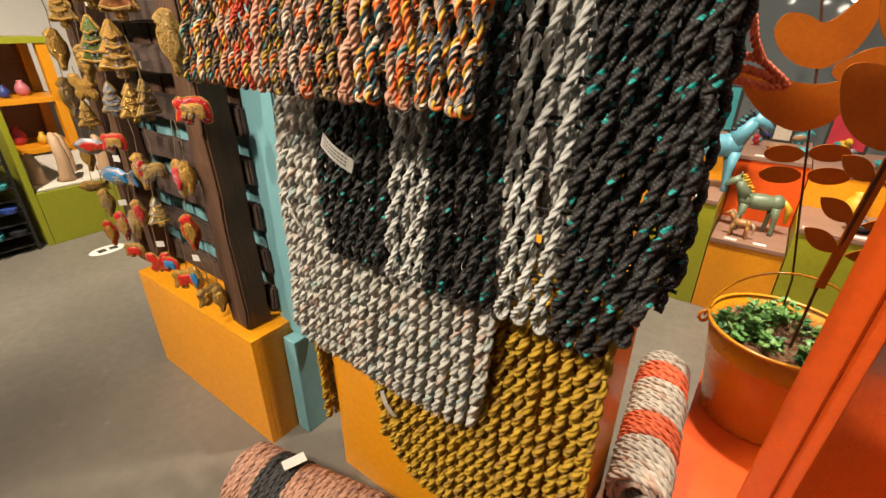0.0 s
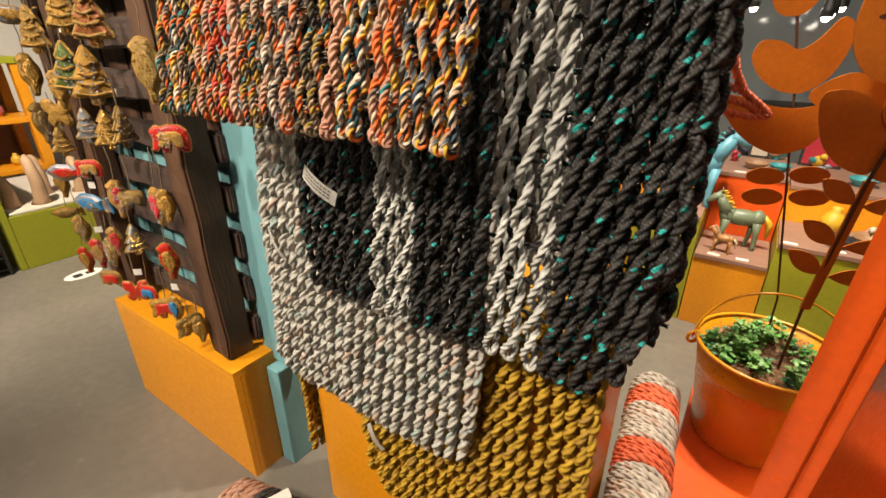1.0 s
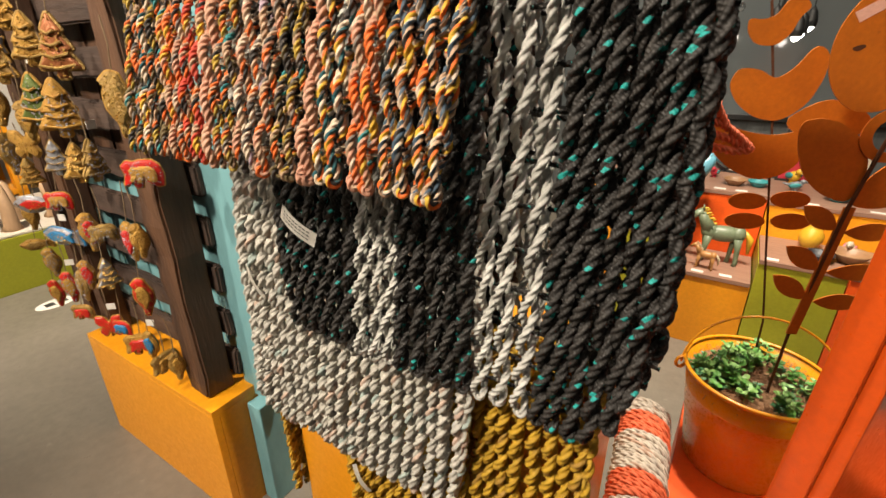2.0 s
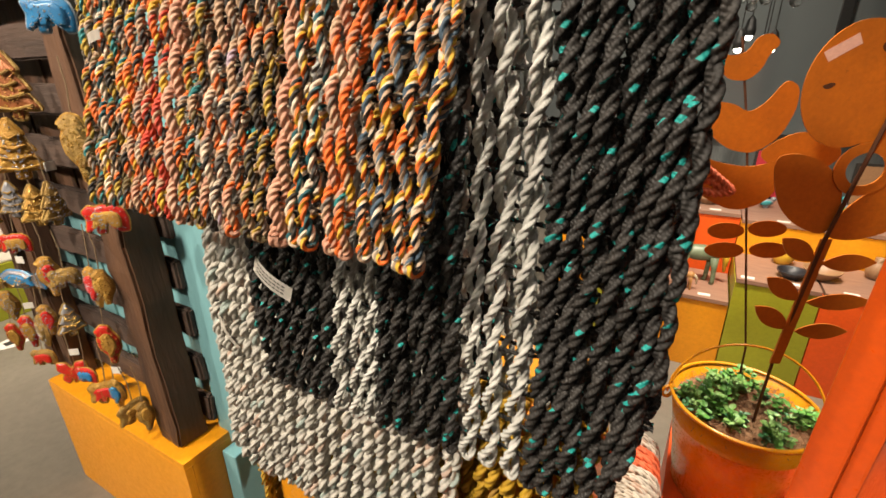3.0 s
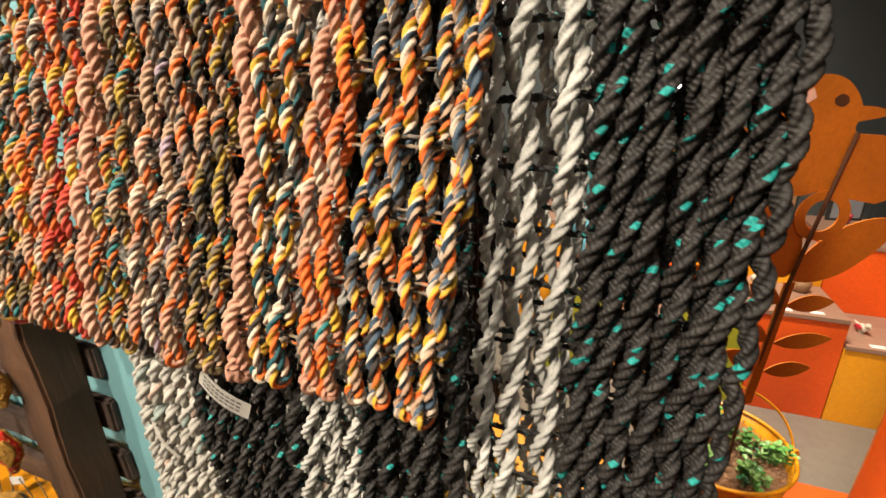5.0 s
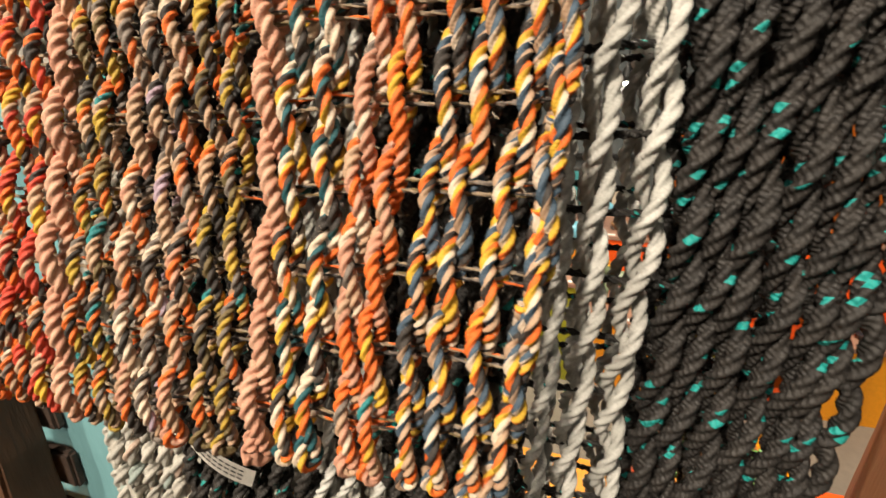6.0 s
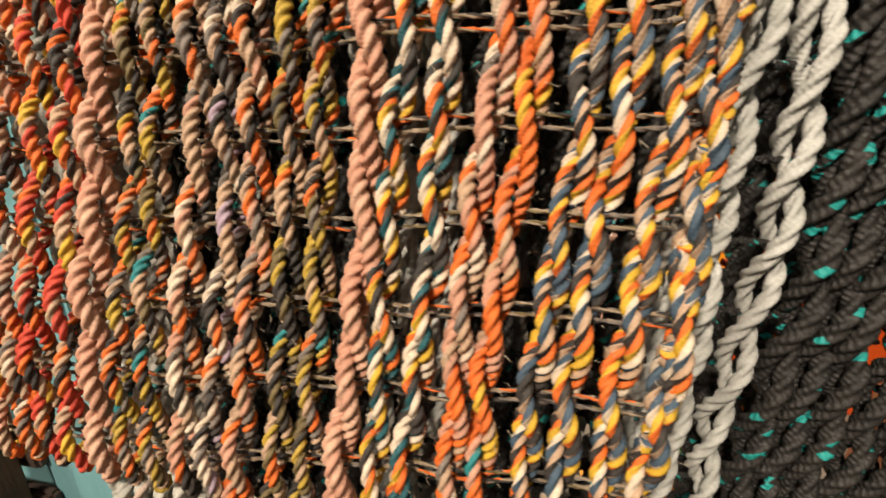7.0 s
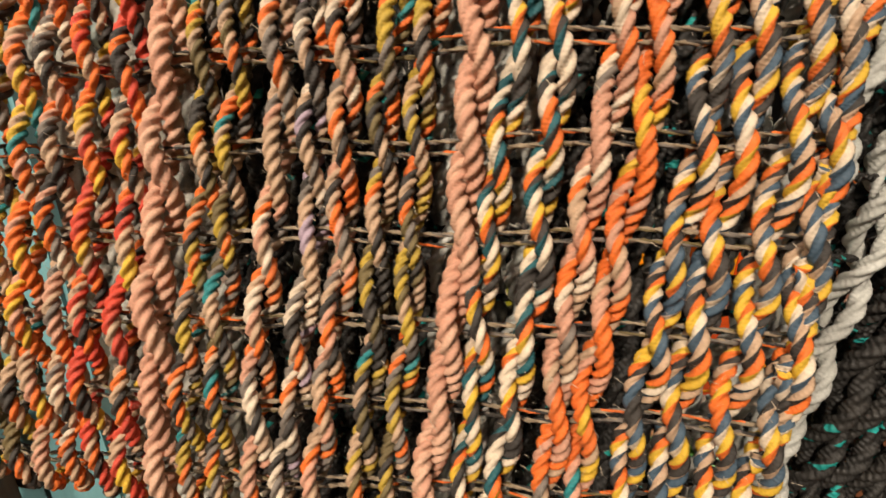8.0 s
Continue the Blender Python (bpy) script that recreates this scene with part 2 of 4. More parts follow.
def part(name, bm, material, parent=None, label="", m=None, smooth=False):
    """Links a bmesh (or a mesh) as one mesh object under a thing or a part."""
    if isinstance(bm, bmesh.types.BMesh):
        me = bpy.data.meshes.new(name)
        bm.to_mesh(me)
        bm.free()
        me.materials.append(material)
        if smooth:
            me.shade_smooth()
    else:
        me = bm
    ob = new(name, me)
    if parent is not None:
        ob.parent = parent
    if m is not None:
        ob.matrix_basis = m
    return tagged(ob, label) if label else ob


def box(x0, x1, y0, y1, z0, z1, bevel=0.003, bm=None):
    bm = bm or bmesh.new()
    made = bmesh.ops.create_cube(bm, size=1.0)["verts"]
    for v in made:
        v.co = ((x0 + x1) / 2 + v.co.x * (x1 - x0), (y0 + y1) / 2 + v.co.y * (y1 - y0), (z0 + z1) / 2 + v.co.z * (z1 - z0))
    if bevel:
        edges = list({e for v in made for e in v.link_edges})
        bmesh.ops.bevel(bm, geom=edges, offset=bevel, segments=2, profile=0.6, affect="EDGES")
    return bm


def rough_board(x0, x1, y0, y1, z0, z1, seed, along="z", amount=0.004):
    """A sawn board with uneven, worn edges."""
    bm = box(x0, x1, y0, y1, z0, z1, 0)
    cuts = [e for e in bm.edges if abs((e.verts[0].co - e.verts[1].co)["xyz".index(along)]) > 1e-6]
    bmesh.ops.subdivide_edges(bm, edges=cuts, cuts=22)
    bmesh.ops.bevel(bm, geom=[e for e in bm.edges if len(e.link_faces) == 2 and e.calc_face_angle() > 1.0], offset=0.005, segments=2, affect="EDGES")
    for v in bm.verts:
        v.co += amount * noise.noise_vector(v.co * 14 + Vector((seed, 0, seed)))
    return bm


def lathe(profile, n=48, bm=None):
    bm = bm or bmesh.new()
    rings = [[bm.verts.new((r * math.cos(2 * math.pi * k / n), r * math.sin(2 * math.pi * k / n), z)) for k in range(n)] for r, z in profile]
    for p, q in zip(rings, rings[1:]):
        for k in range(n):
            bm.faces.new((p[k], p[(k + 1) % n], q[(k + 1) % n], q[k]))
    return bm


def tube(points, radius, n=8, closed=False):
    """A round bar along points; radius may be a list."""
    pts = [Vector(p) for p in points]
    bm = bmesh.new()
    rings = []
    for i, p in enumerate(pts):
        a, b = pts[max(i - 1, 0)], pts[min(i + 1, len(pts) - 1)]
        if closed:
            a, b = pts[i - 1], pts[(i + 1) % len(pts)]
        t = (b - a).normalized()
        s = t.orthogonal().normalized() if i == 0 else (s - t * s.dot(t)).normalized()
        w = t.cross(s)
        r = radius[i] if isinstance(radius, (list, tuple)) else radius
        rings.append([bm.verts.new(p + r * (math.cos(2 * math.pi * k / n) * s + math.sin(2 * math.pi * k / n) * w)) for k in range(n)])
    pairs = list(zip(rings, rings[1:])) + ([(rings[-1], rings[0])] if closed else [])
    for p, q in pairs:
        for k in range(n):
            bm.faces.new((p[k], p[(k + 1) % n], q[(k + 1) % n], q[k]))
    if not closed:
        bm.faces.new(rings[0][::-1])
        bm.faces.new(rings[-1])
    return bm


def plate(outline, thick, puff=0.0):
    """A flat cut-out in the x, z plane with thickness along y; puff: a domed face, as of a stuffed shape."""
    bm = bmesh.new()
    n = len(outline)
    cx, cz = sum(p[0] for p in outline) / n, sum(p[1] for p in outline) / n
    if puff:
        rims = []
        for f, d in ((1.0, 0.0), (0.9, 0.55), (0.7, 0.85), (0.4, 1.0)):
            rims.append([[bm.verts.new((cx + (x - cx) * f, sgn * (thick / 2 + puff * d), cz + (z - cz) * f)) for x, z in outline] for sgn in (-1, 1)])
        for side in (0, 1):
            for p, q in zip(rims, rims[1:]):
                for k in range(n):
                    f = (p[side][k], p[side][(k + 1) % n], q[side][(k + 1) % n], q[side][k])
                    bm.faces.new(f if side == 0 else f[::-1])
            last = rims[-1][side]
            bm.faces.new(last if side == 0 else last[::-1])
        for k in range(n):
            bm.faces.new((rims[0][0][(k + 1) % n], rims[0][0][k], rims[0][1][k], rims[0][1][(k + 1) % n]))
    else:
        front = [bm.verts.new((x, -thick / 2, z)) for x, z in outline]
        back = [bm.verts.new((x, thick / 2, z)) for x, z in outline]
        bm.faces.new(front)
        bm.faces.new(back[::-1])
        for k in range(n):
            bm.faces.new((front[(k + 1) % n], front[k], back[k], back[(k + 1) % n]))
    bmesh.ops.recalc_face_normals(bm, faces=bm.faces)
    return bm


def rope(name, points, radius, material, lay=3.1, phase=0.0, side=(0, 1, 0)):
    """A three-strand laid rope along points (n x 3): three lobes that turn about the line."""
    p = np.asarray(points, float)
    t = np.gradient(p, axis=0)
    t /= np.linalg.norm(t, axis=1)[:, None] + 1e-12
    ref = np.tile(np.array(side, float), (len(p), 1))
    s = np.cross(t, ref)
    bad = np.linalg.norm(s, axis=1) < 0.2
    s[bad] = np.cross(t[bad], np.array((1.0, 0.0, 0.3)))
    s /= np.linalg.norm(s, axis=1)[:, None]
    w = np.cross(t, s)
    run = np.concatenate(([0], np.cumsum(np.linalg.norm(np.diff(p, axis=0), axis=1))))
    k = np.arange(18)
    lobe = np.radians(20.0 * (k % 6) - 60.0)  # three round strands that touch in the middle
    rad = radius * np.maximum(0.58, 0.536 * np.cos(lobe) + np.sqrt(np.maximum(0.0, 0.2153 - (0.536 * np.sin(lobe)) ** 2)))
    turns = run / (lay * 2 * radius)
    ang = 2 * np.pi * k[None, :] / 18 + (run * 2 * np.pi / (lay * 2 * radius))[:, None] + phase
    verts = p[:, None, :] + rad[None, :, None] * (np.cos(ang)[..., None] * s[:, None, :] + np.sin(ang)[..., None] * w[:, None, :])
    m = len(p)
    i, j = np.meshgrid(np.arange(m - 1), k, indexing="ij")
    a, b = i * 18 + j, i * 18 + (j + 1) % 18
    quads = np.stack([a, b, b + 18, a + 18], -1).reshape(-1, 4)
    me = bpy.data.meshes.new(name)
    me.vertices.add(m * 18)
    me.vertices.foreach_set("co", verts.reshape(-1))
    me.loops.add(quads.size)
    me.loops.foreach_set("vertex_index", quads.reshape(-1).astype(np.int32))
    me.polygons.add(len(quads))
    me.polygons.foreach_set("loop_start", np.arange(0, quads.size, 4, dtype=np.int32))
    me.update(calc_edges=True)
    layer = me.uv_layers.new(name="rope")
    own = (j // 6 + 0.5) / 3 + phase / (2 * np.pi) - 0.75
    u0, u1, v0, v1 = j / 6 + 0.001, (j + 1) / 6 - 0.001, turns[i] + own, turns[i + 1] + own
    layer.data.foreach_set("uv", np.stack([u0, v0, u1, v0, u1, v1, u0, v1], -1).reshape(-1))
    me.materials.append(material)
    me.shade_smooth()
    return me


THICK = {"K": 0.93, "W": 0.76, "P": 1.24, "D": 0.9, "L": 0.92, "T": 0.96}
LAY = {"P": 2.05, "D": 2.25, "M": 2.55, "Y": 2.5, "W": 3.4, "K": 3.2}


class Sheet:
    """The hanging line of a mat: points (b, z) from its lower edge up, followed by length."""

    def __init__(self, line):
        self.p = np.array(line, float)
        self.run = np.concatenate(([0], np.cumsum(np.linalg.norm(np.diff(self.p, axis=0), axis=1))))
        self.length = self.run[-1]

    def at(self, s):
        b, z = np.interp(s, self.run, self.p[:, 0]), np.interp(s, self.run, self.p[:, 1])
        e = 0.004
        db = np.interp(s + e, self.run, self.p[:, 0]) - np.interp(s - e, self.run, self.p[:, 0])
        dz = np.interp(s + e, self.run, self.p[:, 1]) - np.interp(s - e, self.run, self.p[:, 1])
        n = np.hypot(db, dz) + 1e-9
        return b, z, -dz / n, db / n  # the place, and the way out of the front


def mat(place, keys, edges, line, row, radius, label, seed, sway=0.29, lift=None, curl=None, step=0.0024, wefts=True, group="rope mats on the stand", category="doormat", wave=0.004, lean=1.0, lay=3.8, spread=None, weft=0.5, paired=False, deep=0.8, tilt=0.0):
    """A mat of twined rope. keys: one rope material a column; edges(s): its left and right end at height s along the line;
    row: the height of half a twist; lift(f): how far a column's end stops short; curl(f, s): how far it stands off the line; tilt: how far its rows rise from the left edge to the right."""
    rnd = np.random.RandomState(seed)
    sheet = Sheet(line)
    ob = thing("rope_mat", place, label, category, group)
    n = len(keys)
    for c, key in enumerate(keys):
        f = spread[c] if spread else (c + 0.5) / n
        short = (lift(f) if lift else 0.0) + rnd.uniform(-0.004, 0.004)
        s = np.arange(short, sheet.length, step)
        skip = rnd.uniform(-0.35, 0.35)
        jit, drift = rnd.uniform(-0.003, 0.003), rnd.uniform(0, 6.28)
        plies = []
        for ply in (0, 1):
            left, right = edges(s)
            gap = (right - left) / n
            amp = gap * (sway(f, key) if callable(sway) else sway)
            ang = np.pi * (s - tilt * (f - 0.5) + 0.004 * np.sin(s * 31 + drift)) / row + np.pi * ply + 0.3 * f + skip
            x = left + (right - left) * f + jit - amp * np.cos(ang) * lean + 0.0022 * np.sin(s * 23 + drift) + 0.0012 * np.sin(s * 71 + 2 * drift)
            b, z, nb, nz = sheet.at(s)
            off = radius * deep * np.sin(ang) + wave * np.sin(s * 17 + f * 9 + seed) + 0.0012 * np.sin(s * 57 + 3 * drift)
            if curl:
                off = off + curl(f, s)
            plies.append(np.stack([x, b + nb * off, z + nz * off], -1))
        a0, a1 = plies[0][0], plies[1][0]
        arc = np.linspace(0, np.pi, 9)[1:-1]
        mid, half = (a0 + a1) / 2, (a1 - a0) / 2
        bend = mid - half * np.cos(arc)[:, None] - np.array([0, 0, 1.15 * radius])[None] * np.sin(arc)[:, None]
        pts = np.concatenate([plies[0][::-1], bend, plies[1]])
        part("rope_column", rope("rope_column", pts, radius * rnd.uniform(0.95, 1.05) * THICK.get(key, 1.0), ROPES[key], LAY.get(key, lay) + rnd.uniform(-0.15, 0.2), rnd.uniform(0, 6)), None, ob)
    if wefts:
        rows = np.arange(row * 0.5, sheet.length - 0.01, row)
        for k, s0 in enumerate(rows):
            f = np.linspace(-0.008, 1.008, 90)
            keep = np.array([lift(min(max(q, 0), 1)) if lift else 0.0 for q in f]) < s0 - 0.012
            if keep.sum() < 20:
                continue
            f = f[keep]
            along = np.maximum(s0 + tilt * (f - 0.5), 0.004)
            left, right = edges(along)
            x = left + (right - left) * f
            b, z, nb, nz = sheet.at(along)
            off = (-0.6 if paired else -1.1) * radius + wave * np.sin(s0 * 17 + f * 9 + seed) + (curl(f, s0) if curl else 0.0) + 0.002 * np.sin(f * 40 + k)
            key = "H" if paired else keys[-1] if k % 2 else keys[0]
            for half in ((-1, 1) if paired else (0,)):
                dz = half * radius * 0.62 + 0.002 * np.sin(f * 21 + k)
                pts = np.stack([x, b + nb * off, z + nz * off + dz], -1)
                part("cross_rope", rope("cross_rope", pts, radius * weft, ROPES[key], 9.0 if paired else 3.0, k + half, (0, 0.3, 1)), None, ob)
        for f, sgn in ((0.0, -1), (1.0, 1)):
            for k, s0 in enumerate(rows[:-1]):
                if (lift(f) if lift else 0.0) > s0 - 0.035:
                    continue
                q = np.linspace(0, np.pi, 22)
                s = s0 + row * (1 - np.cos(q)) / 2
                left, right = edges(s)
                base = left if sgn < 0 else right
                b, z, nb, nz = sheet.at(s)
                off = radius * 0.5 * np.sin(q) + (curl(f, s) if curl else 0.0) + wave * np.sin(s * 17 + f * 9 + seed)
                pts = np.stack([base + sgn * (radius * 1.5 * np.sin(q) - radius * 1.3), b + nb * off, z + nz * off], -1)
                part("edge_loop", rope("edge_loop", pts, radius, ROPES[keys[-1] if sgn > 0 else keys[0]], lay, k), None, ob)
    return ob


# ---- room ----
floor = part("floor", box(-7, 7, -5, 6, -0.1, 0.0, 0), concrete, None, "worn grey-brown polished concrete shop floor", at(0, 0))
tagged(floor, kind="structure", category="floor")
for name, dims, mt, lab in (
        ("wall_north", (-7, 7, 4.2, 4.35, 0, 3.1), dark_plaster, "dark grey shop wall behind the displays"),
        ("wall_south", (-7, 7, -5.15, -5.0, 0, 3.1), plaster, "plain pale shop wall behind the camera"),
        ("wall_west", (-5.2, -5.05, -5, 4.2, 0, 3.1), plaster, "white painted shop wall behind the shelves"),
        ("wall_east", (7, 7.15, -5, 4.2, 0, 3.1), plaster, "plain pale shop wall"),
        ("ceiling", (-7, 7, -5, 6, 3.1, 3.2), ceiling_paint, "dark painted shop ceiling")):
    tagged(part(name, box(*dims, 0), mt, None, lab, at(0, 0)), category=name.split("_")[0], kind="structure")


def plinth(a0, a1, b0, b1, h, paint, label, top=None, name="display_plinth", group="painted display plinths"):
    ob = thing(name, at((a0 + a1) / 2, (b0 + b1) / 2), label, "plinth", group)
    x, y = (a1 - a0) / 2, (b1 - b0) / 2
    hb = h - 0.018
    part("front_panel", box(-x, x, -y, -y + 0.018, 0, hb, 0.0015), paint, ob)
    part("back_panel", box(-x, x, y - 0.018, y, 0, hb, 0.0015), paint, ob)
    for x0 in (-x, x - 0.018):
        part("side_panel", box(x0, x0 + 0.018, -y + 0.0185, y - 0.0185, 0, hb, 0.001), paint, ob)
    if not top:
        part("top_panel", box(-x, x, -y, y, hb + 0.0003, h, 0.0015), paint, ob)
    if top:
        part("top_board", box(-x + 0.002, x - 0.002, -y - 0.006, y, h - 0.0175, h, 0.002), top, ob, "pinkish-brown wooden top board")
    return ob


plinth(-1.575, -0.935, 0.50, 0.80, 0.363, orange_paint, "orange painted plinth carrying a dark wooden pallet")
plinth(-0.72, -0.10, 0.584, 0.78, 0.735, orange_paint, "tall orange painted plinth hung with a mustard rope mat")
plinth(0.012, 0.75, 0.44, 1.36, 0.25, red_orange_paint, "low red-orange painted plinth carrying a bucket planter")

# added support for the roll; its dark wood fills a gap that is only shaded
riser = thing("added_gap_riser", at(-0.045, 0.84), "dark brown riser added in the shaded gap under a rolled rope mat", "riser")
part("body", rough_board(-0.045, 0.05, -0.26, 0.24, 0.0, 0.232, 4.4, "y", 0.0015), dark_wood, riser)
part("top_board", rough_board(-0.047, 0.052, -0.262, 0.242, 0.233, 0.25, 6.1, "y", 0.001), brown_wood, riser)

# ---- mats ----
colour_keys = "DDYDDOTRR" + "P" + "DDTLTDD" + "P" + "YYSOMMMM"
COLOUR_COLUMNS = [(-0.573 + 0.0215 * (k - 9) if k < 18 else -0.401 + 0.0212 * (k - 17)) for k in range(26)]
colour_line = [(0.418, 1.018), (0.424, 1.06), (0.440, 1.14), (0.458, 1.20), (0.474, 1.28), (0.490, 1.36), (0.515, 1.405), (0.55, 1.42), (0.585, 1.405), (0.60, 1.36)]
colour_mat = mat(at(0, 0), colour_keys, lambda s: (-0.776 + 0.0 * s, -0.237 + 0.08 * np.minimum(s, 0.3)), colour_line, 0.050, 0.0051,
    "multicoloured orange, yellow, pink and black rope doormat draped over the stand", 3, wave=0.004, tilt=0.035, sway=0.22, lay=2.15, weft=0.33, paired=True, deep=1.5, lean=-1.0,
    step=0.002, spread=[(x + 0.776) / 0.547 for x in COLOUR_COLUMNS])


def loose_fibres(ob, line, left, right, count, material, seed, lo=0.0, hi=0.32):
    """Fine broken rope fibres that stand off the face of a mat."""
    r = random.Random(seed)
    sheet = Sheet(line)
    verts, faces = [], []
    for _ in range(count):
        s0, x = r.uniform(lo, hi), r.uniform(left, right)
        b, z, nb, nz = (float(q) for q in sheet.at(np.array(s0)))
        off = r.uniform(0.004, 0.011)
        c = Vector((x, b + nb * off, z + nz * off))
        d1 = Vector((r.uniform(-1, 1), -r.uniform(0.1, 0.9), r.uniform(-1, 1))).normalized() * r.uniform(0.002, 0.005)
        d2 = d1 + Vector((r.uniform(-1, 1), r.uniform(-0.6, 0.2), r.uniform(-1, 0.6))).normalized() * 0.0025
        w = Vector((0.00010, 0, 0.00010))
        k = len(verts)
        verts += [c - w, c + w, c + d1 - w, c + d1 + w, c + d2]
        faces += [(k, k + 1, k + 3, k + 2), (k + 2, k + 3, k + 4)]
    return tagged(part("loose_fibre", mesh_of("loose_fibre", verts, faces, material), None, ob, "fine pale frayed fibres"), kind="stuff")


fray = surface("frayed_fibre", (0.55, 0.45, 0.34), (0.42, 0.33, 0.24), 0.6, big=40, small=300)
loose_fibres(colour_mat, colour_line, -0.77, -0.22, 1400, fray, 5)
DARK_COLUMNS = []
for lo, hi, count in ((0.003, 0.275, 6), (0.275, 0.407, 3), (0.407, 0.622, 5), (0.622, 0.781, 3), (0.781, 0.992, 6)):
    DARK_COLUMNS += [lo + (hi - lo) * (k + 0.5) / count for k in range(count)]
dark_line = [(0.505, 0.735), (0.505, 1.30), (0.515, 1.37), (0.535, 1.39), (0.57, 1.39), (0.59, 1.36), (0.597, 1.30), (0.598, 0.765)]
mat(at(0, 0), "KKKKKK" + "WWW" + "KKKKK" + "WWW" + "KKKKKK", lambda s: (-0.588 + 0.09 * np.minimum(s, 0.3), -0.040 + 0.0 * s), dark_line, 0.047, 0.0068,
    "black rope doormat with teal flecks and two pale grey stripes", 5, lay=3.3, lift=lambda f: max(0.0, f - 0.9) * 0.9, wave=0.004, sway=lambda f, k: 0.28 if k == "W" else 0.235, deep=1.25, spread=DARK_COLUMNS)
grey_line = [(0.541, 0.445), (0.541, 1.30), (0.55, 1.36), (0.575, 1.36)]
mat(at(0, 0), "G" * 21, lambda s: (-0.778 + 0.10 * np.minimum(s, 0.6), -0.285 + 0.10 * np.minimum(s, 0.3)), grey_line, 0.034, 0.0078,
    "pale grey rope doormat flecked with pink and green", 8, lay=3.4, sway=0.09, deep=1.3, lift=lambda f: 0.04 * max(0.0, 1 - 6 * f) + 0.02 * max(0.0, 8 * f - 7), wave=0.004)
mustard_line = [(0.565, 0.175), (0.566, 0.70), (0.572, 0.745), (0.60, 0.752), (0.66, 0.752)]
mat(at(0, 0), "Q" * 20, lambda s: (-0.545 + 0.0 * s, -0.092 + 0.0 * s), mustard_line, 0.038, 0.0070,
    "mustard yellow rope doormat hanging down an orange plinth", 11, lay=3.2, sway=0.2, deep=1.4, lift=lambda f: 0.10 * max(0.0, 1 - 4 * f) ** 1.5, wave=0.004)
mat(at(-0.722, 0.69, 0, 90), "Q" * 6, lambda s: (-0.13 + 0.0 * s, 0.0 + 0.0 * s), [(0.022, 0.18), (0.022, 0.70), (0.0, 0.752), (-0.04, 0.752)], 0.038, 0.0062,
    "mustard rope doormat hanging down the plinth's narrow side", 12, lay=3.2)


def rolled_mat(place, keys, length, radius_out, turns, label, seed, r=0.0072, gap=0.017, squash=1.0):
    """A mat rolled up: each rope column goes round the roll; keys run along its length."""
    rnd = np.random.RandomState(seed)
    ob = thing("rolled_rope_mat", place, label, "doormat", "rolled rope mats")
    n = len(keys)
    for c, key in enumerate(keys):
        y0 = length * ((c + 0.5) / n - 0.5)
        th = np.arange(0, 2 * np.pi * turns, 0.0038 / radius_out)
        rad = radius_out - gap * th / (2 * np.pi) + rnd.uniform(-0.002, 0.002)
        for ply in (0, 1):
            ang = np.pi * th * radius_out / 0.042 + np.pi * ply + 0.3 * c
            rr = rad + r * 0.18 * np.sin(ang)
            y = y0 + length / n * 0.25 * (1 if ply else -1) + length / n * 0.06 * np.cos(ang)
            pts = np.stack([rr * np.cos(th - 0.9), y, radius_out + r + rr * np.sin(th - 0.9) * squash], -1)
            part("rope_column", rope("rope_column", pts, r, ROPES[key], 3.4, rnd.uniform(0, 6), (0, 1, 0.01)), None, ob)
    return ob


rolled_mat(at(-0.048, 0.885, 0.25, 6), "CCCCCVVVCCCCCVVVCC", 0.41, 0.058, 1.7, "rolled cream rope doormat with coral orange stripes", 21)
rolled_mat(at(-0.645, 0.405, 0.0, -78), "NNNNBBBBNNNNNNNNNNN", 0.36, 0.085, 1.5, "rolled peach rope doormat with a charcoal stripe on the floor", 22)

# ---- stand behind the mats ----
rack = thing("mat_stand", at(-0.45, 0.62, 0.735), "dark wooden stand holding the draped rope mats", "display stand")
for x in (-0.16, 0.16):
    part("post", rough_board(x - 0.03, x + 0.03, 0.0, 0.05, 0.0, 0.66, x * 9), dark_wood, rack)
part("top_rail", rough_board(-0.37, 0.40, -0.062, -0.038, 0.60, 0.63, 3, "x", 0.002), dark_wood, rack)
for k in range(2):
    part("arm", box(-0.19 + 0.32 * k, -0.13 + 0.32 * k, -0.045, 0.01, 0.585, 0.615), dark_wood, rack)
for k in range(4):
    part("slat", rough_board(-0.30, 0.20, 0.05, 0.068, 0.08 + 0.14 * k, 0.15 + 0.14 * k, k, "x"), slat_wood, rack)

# ---- pallet with ornaments ----
pallet = thing("pallet_rack", at(-1.25, 0.56, 0.363), "dark rough wooden pallet hung with gold ornaments", "pallet")
part("post", rough_board(0.187, 0.270, -0.035, 0.035, 0.0, 1.45, 1.3, "z", 0.008), dark_wood, pallet, "dark rough upright beam")
part("post", rough_board(-0.31, -0.255, -0.015, 0.04, 0.0, 1.45, 2.3), dark_wood, pallet)
part("post", rough_board(-0.42, -0.36, -0.015, 0.04, 0.0, 1.45, 5.1), dark_wood, pallet)
for k in range(12):
    z = 0.03 + 0.117 * k
    part("slat", rough_board(-0.45, 0.288, 0.042, 0.06, z, z + 0.070, k * 3.7, "x"), slat_wood, pallet)
bb = thing("backing_board", at(-1.28, 0.652, 0.363), "pale blue painted boards behind a dark pallet", "board")
for k in range(5):
    part("plank", rough_board(-0.42 + 0.147 * k, -0.28 + 0.147 * k, 0, 0.018, 0, 0.52, k + 0.5, "z", 0.0015), blue_paint, bb)
db = thing("backing_board", at(-1.28, 0.652, 0.89), "dark stained boards behind the upper part of a pallet", "board")
